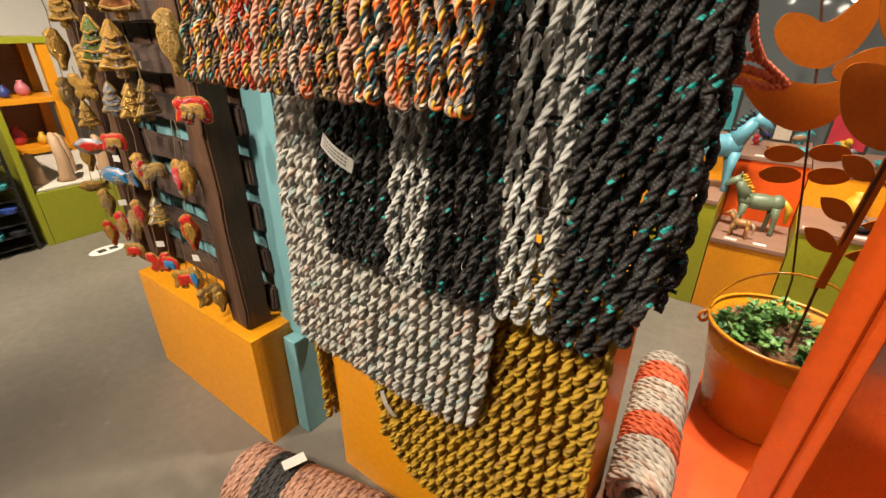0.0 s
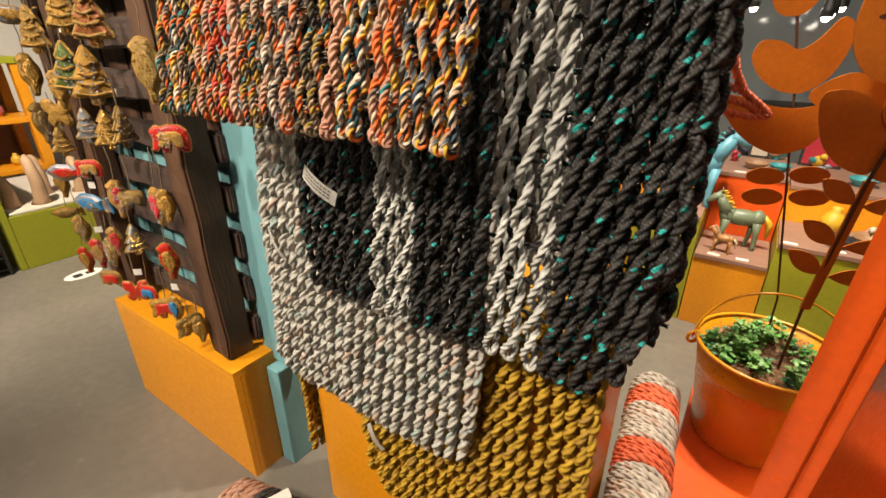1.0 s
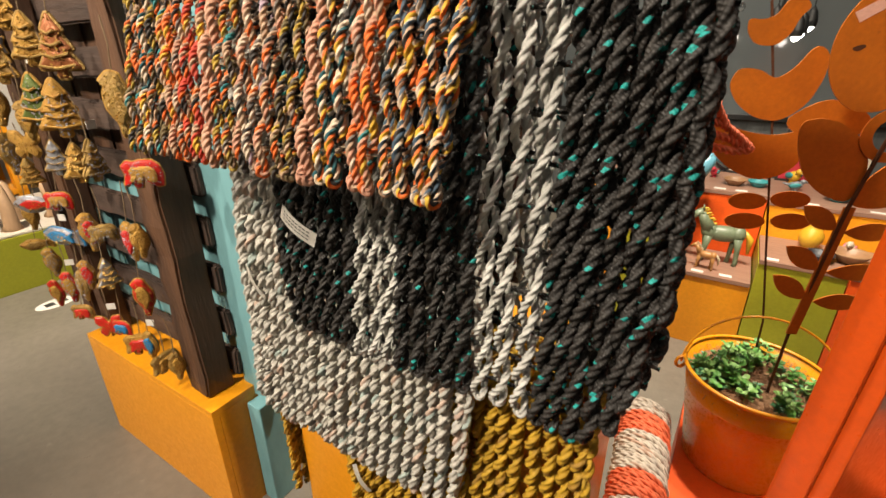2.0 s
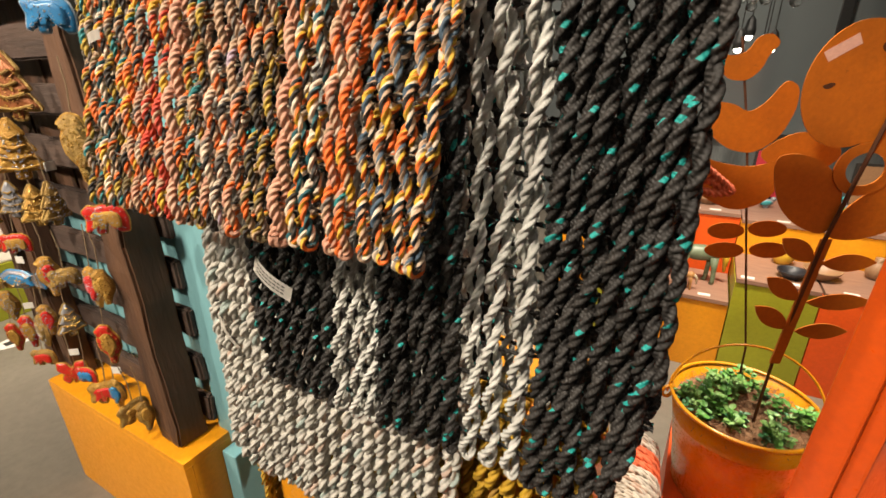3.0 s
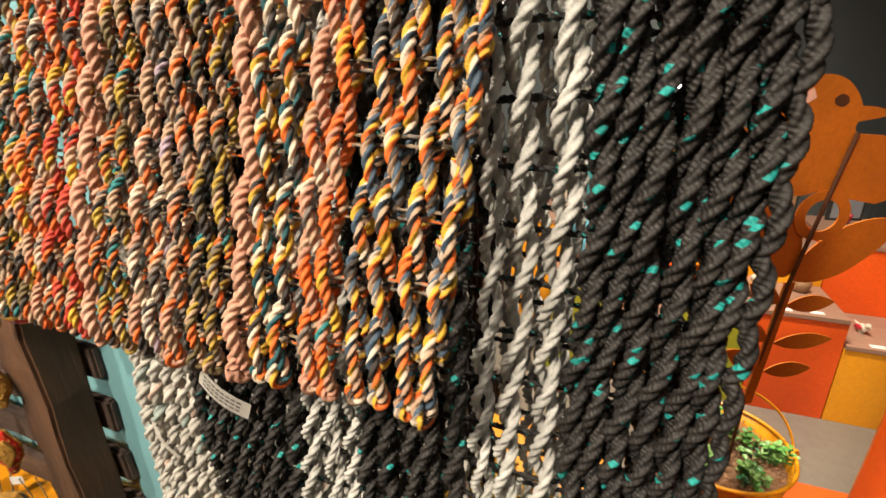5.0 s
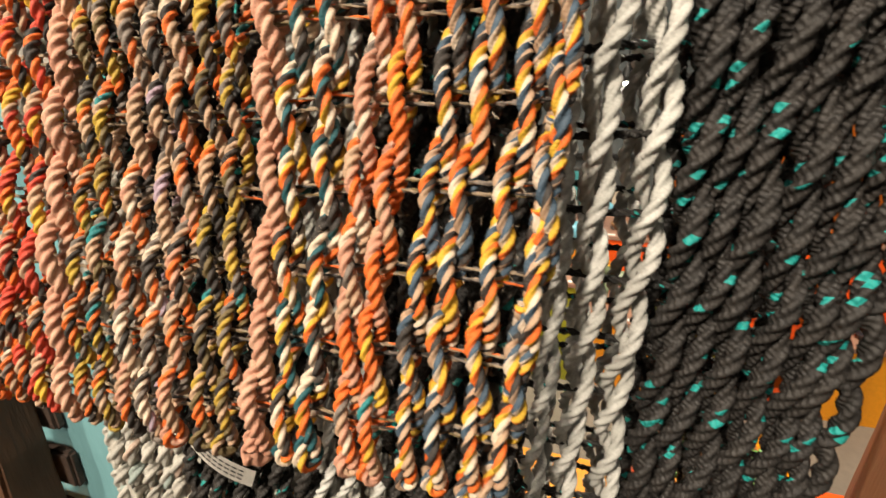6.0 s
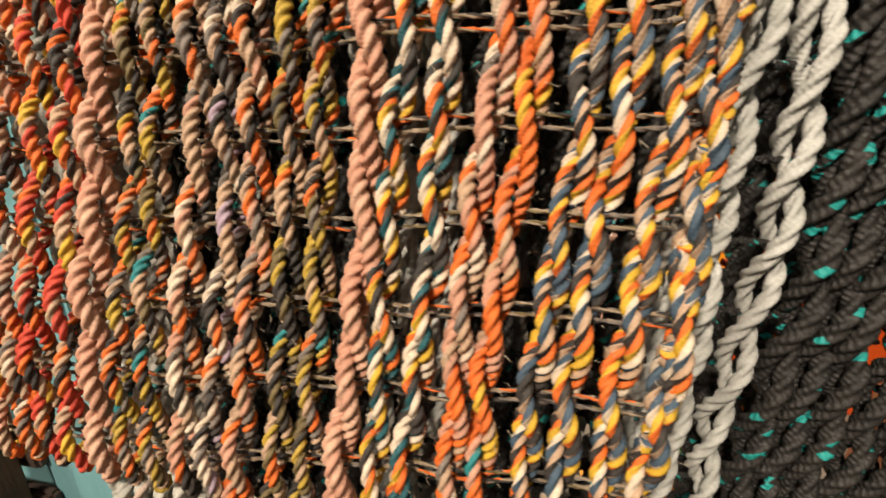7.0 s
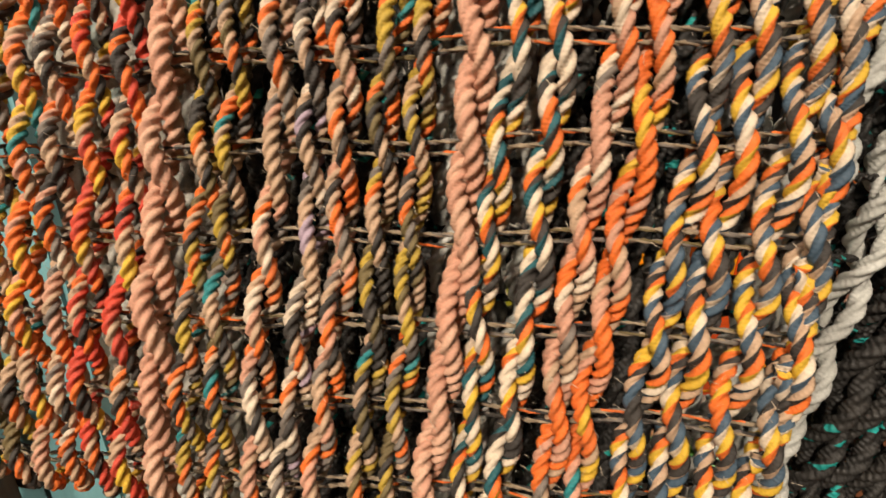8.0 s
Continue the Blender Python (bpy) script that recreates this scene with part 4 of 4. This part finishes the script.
# one paint: strip turned to the lamp to look bright, face turned away to darken
strip = box(0.0, 0.034, 0.0, 0.02, 0, 1.0, 0.003)
strip.transform(pose(0, 0, 0, 0, 0, -62.2))
part("edge_strip", leaning(strip), panel_paint, near, "orange painted edge strip turned to catch the light")
face = box(0.012, 0.62, -0.012, 0.008, 0, 1.0, 0.003)
face.transform(pose(0.018, -0.034, 0, 0, 0, 24))
part("front_board", leaning(face), panel_paint, near)
back = rough_board(0.022, 0.62, 0.0095, 0.034, 0.0, 1.0, 7, "z", 0.002)
back.transform(pose(0.018, -0.034, 0, 0, 0, 24))
part("back_board", leaning(back), brown_wood, near, "rough brown wooden board")

# ---- tags ----
def paper_tag(corner, along, down, bars, label, b):
    """A paper tag laid on a mat: its first corner, and its two sides, in a and z."""
    ob = thing("price_tag", at(corner[0], b, corner[1]), label, "price tag", "price tags on the mats")
    me = bmesh.new()
    n = 8
    rows = [[me.verts.new((along[0] * i / n + down[0] * j, -0.006 * math.sin(math.pi * i / n), along[1] * i / n + down[1] * j)) for i in range(n + 1)] for j in (0, 1)]
    for i in range(n):
        me.faces.new((rows[1][i], rows[1][i + 1], rows[0][i + 1], rows[0][i]))
    bmesh.ops.solidify(me, geom=me.faces, thickness=0.0006)
    part("card", me, paper, ob)
    for j in range(bars):
        me = bmesh.new()
        for w in range(8):
            i0, i1 = 0.12 + 0.095 * w, 0.12 + 0.095 * w + 0.07
            j0, j1 = (j + 0.75) / (bars + 1.2), (j + 1.1) / (bars + 1.2)
            q = [me.verts.new((along[0] * i + down[0] * k, -0.006 * math.sin(math.pi * i) - 0.0009, along[1] * i + down[1] * k)) for i, k in ((i0, j1), (i1, j1), (i1, j0), (i0, j0))]
            me.faces.new(q)
        part("printed_line", me, ink, ob)
    return ob


paper_tag((-0.540, 0.949), (0.064, -0.034), (-0.009, -0.022), 3, "white printed paper tag on a black rope mat", 0.484)
paper_tag((-0.714, 0.80), (0.038, -0.06), (-0.006, -0.006), 0, "folded white paper tag on a grey rope mat", 0.524)
paper_tag((-0.515, 0.405), (0.036, -0.052), (-0.012, -0.010), 0, "blank paper tag tied to a mustard rope mat", 0.547)
paper_tag((-0.742, 1.222), (0.03, 0.01), (-0.001, -0.012), 0, "small paper tag on the multicoloured mat", 0.448)

tag = thing("price_tag", at(-0.690, 0.418, 0.189, -20), "blank white paper tag on a rolled peach mat", "price tag", "price tags on the mats")
part("card", box(-0.014, 0.014, -0.026, 0.026, 0.0, 0.0012, 0), paper, tag)

# ---- displays with animals ----
for a0, a1, h, paint, lab in ((-0.36, -0.112, 0.475, green_paint, "lime green plinth with a wooden top"), (-0.108, 0.148, 0.325, orange_paint, "orange plinth with a wooden top"),
                              (0.152, 0.418, 0.43, green_paint, "lime green plinth with a wooden top"), (0.422, 0.695, 0.43, red_orange_paint, "red-orange plinth with a wooden top"),
                              (0.70, 1.0, 0.33, orange_paint, "orange plinth with a wooden top"), (1.004, 1.3, 0.43, red_orange_paint, "red-orange plinth with a wooden top")):
    plinth(a0, a1, 2.04, 2.34, h, paint, lab, top_wood)
for a0, a1, h, paint, lab in ((-0.60, -0.112, 0.62, orange_paint, "orange back plinth with a wooden top"), (-0.108, 0.148, 0.60, red_orange_paint, "red-orange back plinth with a wooden top"), (0.152, 0.695, 0.58, orange_paint, "orange back plinth with a wooden top"), (0.70, 1.3, 0.62, red_orange_paint, "red-orange back plinth with a wooden top")):
    plinth(a0, a1, 2.345, 2.80, h, paint, lab, top_wood)

PAINTS = {}


def enamel(name, colour):
    if name not in PAINTS:
        PAINTS[name] = surface("enamel_" + name, colour, tuple(0.8 * c for c in colour), 0.4, big=18, small=120, bump=0.0006)
    return PAINTS[name]


def blob(bm, c, r, axis=(0, 0, 0), seg=12):
    m = Matrix.LocRotScale(Vector(c), Euler([radians(q) for q in axis]), Vector(r))
    bmesh.ops.create_uvsphere(bm, u_segments=seg, v_segments=seg // 2 + 2, radius=1.0, matrix=m)


def limb(bm, pts, radii, n=8):
    t = tube(pts, list(radii), n)
    me = bpy.data.meshes.new("limb")
    t.to_mesh(me)
    t.free()
    bm.from_mesh(me)
    bpy.data.meshes.remove(me)


def horse(place, size, coat, mane, label, name="horse_figure"):
    """A small carved standing horse, one mesh; x is forward."""
    bm = bmesh.new()
    blob(bm, (0, 0, 0.60), (0.34, 0.15, 0.16))
    blob(bm, (0.22, 0, 0.62), (0.16, 0.145, 0.17))
    blob(bm, (-0.24, 0, 0.62), (0.15, 0.145, 0.16))
    limb(bm, [(0.24, 0, 0.66), (0.36, 0, 0.84), (0.44, 0, 0.98)], (0.14, 0.10, 0.075), 10)
    limb(bm, [(0.40, 0, 1.0), (0.52, 0, 0.93), (0.64, 0, 0.83)], (0.085, 0.07, 0.05), 10)
    for y in (-0.03, 0.03):
        limb(bm, [(0.41, y, 1.04), (0.42, y * 1.3, 1.12)], (0.024, 0.008), 6)
    for x, y, k in ((0.24, 0.09, 0.06), (0.27, -0.09, -0.02), (-0.26, 0.09, -0.04), (-0.23, -0.09, 0.05)):
        limb(bm, [(x, y, 0.55), (x + k * 0.5, y, 0.30), (x + k, y, 0.07), (x + k + 0.02, y, 0.0)], (0.075, 0.045, 0.036, 0.05), 8)
    split = len(bm.faces)
    limb(bm, [(-0.36, 0, 0.68), (-0.46, 0, 0.55), (-0.47, 0, 0.25)], (0.035, 0.06, 0.02), 8)
    for k in range(7):
        u = k / 6
        limb(bm, [(0.22 + 0.21 * u, 0, 0.76 + 0.28 * u), (0.14 + 0.19 * u, 0.03 * (-1) ** k, 0.80 + 0.29 * u)], (0.04, 0.012), 6)
    bm.faces.ensure_lookup_table()
    for i in range(split, len(bm.faces)):
        bm.faces[i].material_index = 1
    for v in bm.verts:
        v.co *= size
        v.co += 0.012 * size * noise.noise_vector(v.co * (9 / size))
    ob = part(name, bm, coat, None, label, place, True)
    ob.data.materials.append(mane)
    return tagged(ob, category="figurine", group="figures on the plinths")


horse(at(-0.20, 2.19, 0.475, 20), 0.30, enamel("sky_blue", (0.13, 0.36, 0.46)), enamel("black", (0.02, 0.02, 0.022)), "pale blue carved horse figure with dark legs")
horse(at(0.02, 2.20, 0.325, 186), 0.215, enamel("sage", (0.16, 0.20, 0.12)), enamel("mane_yellow", (0.70, 0.42, 0.03)), "sage green wooden horse figure with a yellow mane")
horse(at(-0.02, 2.10, 0.325, 170), 0.10, enamel("ochre", (0.42, 0.20, 0.06)), enamel("cream", (0.55, 0.45, 0.3)), "small ochre wooden goat figure", "goat_figure")
for k, (a, b) in enumerate(((-0.04, 2.06), (0.06, 2.065), (0.19, 2.06), (0.33, 2.065), (-0.18, 2.06), (0.50, 2.06), (0.60, 2.065), (0.80, 2.06), (-0.03, 2.37), (0.05, 2.37), (0.3, 2.37), (0.5, 2.365))):
    h = 0.325 if -0.1 < a < 0.15 else 0.475 if a < -0.1 else 0.33 if a > 0.7 else 0.43
    if b > 2.3:
        h = 0.60 if a < 0.15 else 0.58
    card = thing("price_card", at(a, b, h, k * 7 % 11 - 5), "small white price card on a wooden plinth top", "price card", "price cards")
    part("card", box(-0.022, 0.022, -0.011, 0.011, 0.0, 0.0015, 0), paper, card)

HUES = [("crimson", (0.50, 0.03, 0.05)), ("cobalt", (0.03, 0.06, 0.28)), ("leaf", (0.10, 0.28, 0.06)), ("yellow", (0.72, 0.42, 0.03)), ("rose", (0.62, 0.18, 0.22)), ("bone", (0.60, 0.52, 0.40)), ("tan", (0.36, 0.20, 0.10)), ("pitch", (0.02, 0.02, 0.025)), ("steel", (0.24, 0.25, 0.27)), ("turq", (0.05, 0.30, 0.32))]


def bird_figure(place, size, coat, wing, label):
    bm = bmesh.new()
    blob(bm, (0, 0, 0.42), (0.5, 0.3, 0.34), (0, -14, 0))
    blob(bm, (0.42, 0, 0.78), (0.22, 0.2, 0.2))
    limb(bm, [(0.58, 0, 0.78), (0.80, 0, 0.72)], (0.08, 0.01), 6)
    limb(bm, [(-0.35, 0, 0.42), (-0.95, 0, 0.56)], (0.16, 0.05), 8)
    limb(bm, [(0, 0, 0.15), (0, 0, 0.0)], (0.16, 0.24), 10)
    split = len(bm.faces)
    for y in (-1, 1):
        blob(bm, (-0.1, 0.27 * y, 0.46), (0.42, 0.08, 0.2), (0, -10, 0), 10)
    bm.faces.ensure_lookup_table()
    for i in range(split, len(bm.faces)):
        bm.faces[i].material_index = 1
    for v in bm.verts:
        v.co *= size
    ob = part("bird_figure", bm, coat, None, label, place, True)
    ob.data.materials.append(wing)
    return tagged(ob, category="figurine", group="figures on the plinths")


def bowl_thing(place, size, coat, label):
    ob = part("bowl", lathe([(0.0, 0.0), (0.5, 0.0), (0.55, 0.06), (0.95, 0.5), (1.0, 0.62), (0.94, 0.62), (0.86, 0.48), (0.4, 0.12), (0.0, 0.1)], 24), coat, None, label, place @ Matrix.Scale(size, 4), True)
    return tagged(ob, category="bowl", group="crafts on the plinths")


def jar_thing(place, size, coat, label):
    ob = part("vase", lathe([(0.0, 0.0), (0.4, 0.0), (0.62, 0.4), (0.66, 0.8), (0.45, 1.2), (0.25, 1.4), (0.3, 1.6), (0.24, 1.6), (0.2, 1.4), (0.0, 1.3)], 20), coat, None, label, place @ Matrix.Scale(size, 4), True)
    return tagged(ob, category="vase", group="crafts on the plinths")


black_wood = surface("black_frame_wood", (0.03, 0.026, 0.022), (0.02, 0.018, 0.016), 0.5, big=20, small=120)
rnd = random.Random(17)
places = []
for k in range(46):
    if k < 10:
        a, b, z = rnd.uniform(0.18, 0.67), rnd.uniform(2.12, 2.3), 0.43
    elif k < 13:
        a, b, z = rnd.uniform(0.74, 0.97), rnd.uniform(2.12, 2.3), 0.33
    else:
        a, b = rnd.uniform(-0.55, 1.25), rnd.uniform(2.42, 2.75)
        z = 0.62 if a < -0.13 or a > 0.72 else 0.60 if a < 0.13 else 0.58
        if -0.13 < a < -0.09 or 0.13 < a < 0.17 or 0.68 < a < 0.72:
            a += 0.06
    if any((a - p) ** 2 + (b - q) ** 2 < 0.085 ** 2 for p, q in places):
        continue
    places.append((a, b))
    (n1, c1), (n2, c2) = rnd.sample(HUES, 2)
    kind = rnd.random()
    if kind < 0.55:
        bird_figure(at(a, b, z, rnd.uniform(0, 360)), rnd.uniform(0.045, 0.075), enamel(n1, c1), enamel(n2, c2), "painted %s and %s carved bird figure" % (n1, n2))
    elif kind < 0.8:
        bowl_thing(at(a, b, z), rnd.uniform(0.04, 0.065), enamel(n1, c1), "glazed %s bowl on a wooden plinth top" % n1)
    else:
        jar_thing(at(a, b, z), rnd.uniform(0.05, 0.08), enamel(n1, c1), "glazed %s vase on a wooden plinth top" % n1)

for k, (a, b, w, h, tint) in enumerate(((-0.42, 2.7, 0.10, 0.16, "bone"), (-0.25, 2.74, 0.14, 0.22, "turq"), (0.02, 2.72, 0.09, 0.15, "bone"), (0.26, 2.76, 0.16, 0.24, "crimson"), (0.46, 2.72, 0.10, 0.17, "bone"), (0.62, 2.76, 0.12, 0.2, "tan"), (0.86, 2.74, 0.15, 0.21, "steel"), (1.08, 2.72, 0.10, 0.17, "bone"))):
    z = 0.62 if a < -0.13 or a > 0.72 else 0.60 if a < 0.14 else 0.58
    ob = thing("framed_print", at(a, b, z, k * 5 - 16), "small framed print leaning on a plinth top", "picture frame", "framed prints")
    part("frame", box(-w / 2, w / 2, 0, 0.012, 0, h, 0.002), black_wood, ob)
    part("print", box(-w / 2 + 0.012, w / 2 - 0.012, -0.002, -0.0005, 0.012, h - 0.012, 0), enamel(tint, dict(HUES)[tint]), ob)

# ---- far side: glass front and lamp reflections ----
glass, nt, bs = node_mat("dark_window_glass")
bs.inputs["Base Color"].default_value = (0.15, 0.17, 0.175, 1)
bs.inputs["Roughness"].default_value, bs.inputs["Specular IOR Level"].default_value = 0.08, 0.8
frame_paint = surface("dark_metal_frame", (0.06, 0.06, 0.06), (0.045, 0.045, 0.045), 0.4, metal=0.6)
win = thing("window_1", at(0.6, 4.17, 0.7), "large dark night-time shop window with a metal frame", "window", kind="structure")
for k in range(4):
    part("pane", box(-2.0 + 1.0 * k + 0.03, -1.0 + 1.0 * k - 0.03, 0.0, 0.012, 0.03, 2.1, 0), glass, win)
for k in range(5):
    part("mullion", box(-2.03 + 1.0 * k, -1.97 + 1.0 * k, -0.03, 0.02, 0, 2.13), frame_paint, win)
for z in (0.0, 2.1):
    part("frame_rail", box(-1.97, 1.97, -0.028, 0.018, z, z + 0.035), frame_paint, win)
bulb = glow("lamp_reflection_glow", (1.0, 0.9, 0.75), 30)
black_metal = enamel("lamp_black", (0.02, 0.02, 0.02))
# glowing pendants added where the glass mirrors ceiling lamps
for k, (a, b, z) in enumerate(((0.07, 3.3, 1.335), (0.03, 3.25, 1.272), (0.155, 3.3, 1.237), (-0.19, 3.35, 1.28), (0.20, 3.5, 1.275), (0.135, 3.2, 1.22))):
    ob = thing("lamp_reflection", at(a, b, z), "small glowing pendant added as a ceiling lamp's reflection in the glass", "lamp", "pendant lamps")
    part("shade", lathe([(0.028, 0.0), (0.03, 0.03), (0.02, 0.08), (0.006, 0.1), (0.0, 0.1)], 20), black_metal, ob)
    part("bulb", lathe([(0.0, -0.022), (0.012, -0.018), (0.018, -0.006), (0.02, 0.006), (0.014, 0.03), (0.0, 0.034)], 16), bulb, ob)
    part("cable", tube([(0, 0, 0.1), (0, 0, 3.1 - z)], 0.003, 6), black_metal, ob)

clear, nt, bs = node_mat("clear_glass")
bs.inputs["Transmission Weight"].default_value, bs.inputs["Roughness"].default_value, bs.inputs["IOR"].default_value = 1.0, 0.03, 1.45
for k, (a, z, r) in enumerate(((0.04, 1.43, 0.022), (0.09, 1.46, 0.026), (0.0, 1.47, 0.02), (0.20, 1.44, 0.025), (0.25, 1.465, 0.021), (0.16, 1.49, 0.02), (-0.20, 1.30, 0.022), (-0.12, 1.34, 0.02))):
    ob = thing("glass_bauble", at(a, 2.78 + 0.03 * (k % 3), z), "clear glass bauble hanging on a thin thread", "bauble", "glass baubles")
    part("ball", lathe([(0.0, -r), (r * 0.5, -r * 0.86), (r * 0.87, -r * 0.5), (r, 0), (r * 0.87, r * 0.5), (r * 0.5, r * 0.86), (r * 0.2, r), (0.0, r)], 20), clear, ob, smooth=True)
    part("cap", lathe([(0.0, r), (r * 0.26, r), (r * 0.26, r * 1.3), (0.0, r * 1.32)], 12), silver_thread, ob)
    part("thread", tube([(0, 0, r * 1.3), (0, 0, 3.1 - z)], 0.0008, 5), twine, ob)

# ---- far left: cabinet and shelves ----
cab = thing("green_cabinet", at(-3.5, 1.0), "lime green display cabinet with a pale sand top", "cabinet")
part("body", box(-0.45, 0.45, -0.40, 0.5, 0, 0.29, 0.003), green_paint, cab)
part("end_panel", box(-0.45, 0.45, -0.43, -0.402, 0, 0.95, 0.003), green_paint, cab)
sand = surface("pale_sand", (0.62, 0.56, 0.47), (0.54, 0.48, 0.40), 0.9, big=12, small=200, bump=0.003)
part("sand_top", box(-0.43, 0.44, -0.39, 0.49, 0.291, 0.305, 0.004), sand, cab)
shelf = thing("orange_shelf_unit", at(-4.25, 0.72, 0, 90), "orange painted open shelf unit with a green top", "shelf")
for x in (-0.6, 0.35):
    for y in (-0.2, 0.2):
        part("upright", box(x, x + 0.06, y - 0.03, y + 0.03, 0, 0.98), orange_paint, shelf)
for z in (0.3, 0.62):
    part("shelf_board", box(-0.6, 0.41, -0.23, 0.23, z, z + 0.035), orange_paint, shelf)
part("back_board", box(-0.6, 0.41, 0.231, 0.245, 0.3, 0.98), top_wood, shelf)
part("top_board", box(-0.62, 0.43, -0.24, 0.24, 0.981, 1.02), green_paint, shelf)
pale_wood = surface("pale_carved_wood", (0.52, 0.34, 0.20), (0.44, 0.27, 0.15), 0.55, big=20, small=90, stretch=(1, 1, 0.2))
for k, (a, b, h) in enumerate(((-3.15, 0.78, 0.26), (-3.25, 1.0, 0.2), (-3.2, 0.66, 0.16), (-3.35, 0.85, 0.22))):
    bm = bmesh.new()
    limb(bm, [(0, 0, 0), (0.01, 0, h * 0.1), (0.03, 0, h * 0.5), (-0.02, 0, h * 0.9), (-0.03, 0, h)], (0.05, 0.035, 0.03, 0.025, 0.008), 10)
    tagged(part("wood_sculpture", bm, pale_wood, None, "pale carved wooden sculpture on a sand top", at(a, b, 0.305), True), category="sculpture", group="wood sculptures")
for k in range(14):
    a, b, z = -4.15 - 0.05 * (k % 3), 0.30 + 0.11 * (k % 7), 0.335 if k < 7 else 0.655
    n1, c1 = HUES[(k * 3 + 5) % len(HUES)]
    jar_thing(at(a, b, z), 0.05 + 0.012 * (k % 3), enamel(n1, c1), "dark glazed vase on an orange shelf")
crate = thing("sandal_rack", at(-3.30, 0.33), "black wire rack stacked with coloured sandals", "rack")
for x in (-0.25, 0.25):
    for y in (-0.2, 0.2):
        part("upright", tube([(x, y, 0), (x, y, 0.6)], 0.008, 8), black_metal, crate)
for k in range(9):
    part("shelf_wire", box(-0.25, 0.25, -0.2, 0.2, 0.03 + 0.062 * k, 0.036 + 0.062 * k, 0), black_metal, crate)
for k in range(36):
    n1, c1 = HUES[(k * 7 + k // 4) % len(HUES)] if k % 3 else ("pitch", (0.02, 0.02, 0.025))
    x, y, z = 0.19 - 0.11 * (k % 2), -0.14 + 0.095 * (k // 2 % 4), 0.037 + 0.062 * (k // 4 % 9)
    ob = part("sandal", plate([(q[0] * 0.5, q[1] * 0.5) for q in disc(0, 0, 0.09, 0.19, 0, 360, 16)], 0.02, 0.004), enamel(n1, c1), None, "coloured flat sandal on a black rack", at(-3.30 + x, 0.33 + y, z + 0.015) @ pose(0, 0, 0, 90, 0, 90))
    tagged(ob, category="sandal", group="sandals on the rack")

sticker = thing("floor_sticker", at(-2.75, 0.74, 0.0), "white oval floor sticker with dark marks", "sticker")
part("film", lathe([(0.0, 0.0015), (0.098, 0.0015), (0.1, 0.0)], 40), paper, sticker).scale = (0.55, 0.85, 1)
part("printed_mark", box(-0.022, 0.022, -0.045, -0.005, 0.0016, 0.0022, 0), ink, sticker)
part("printed_mark", box(-0.018, 0.02, 0.01, 0.05, 0.0016, 0.0022, 0), ink, sticker)
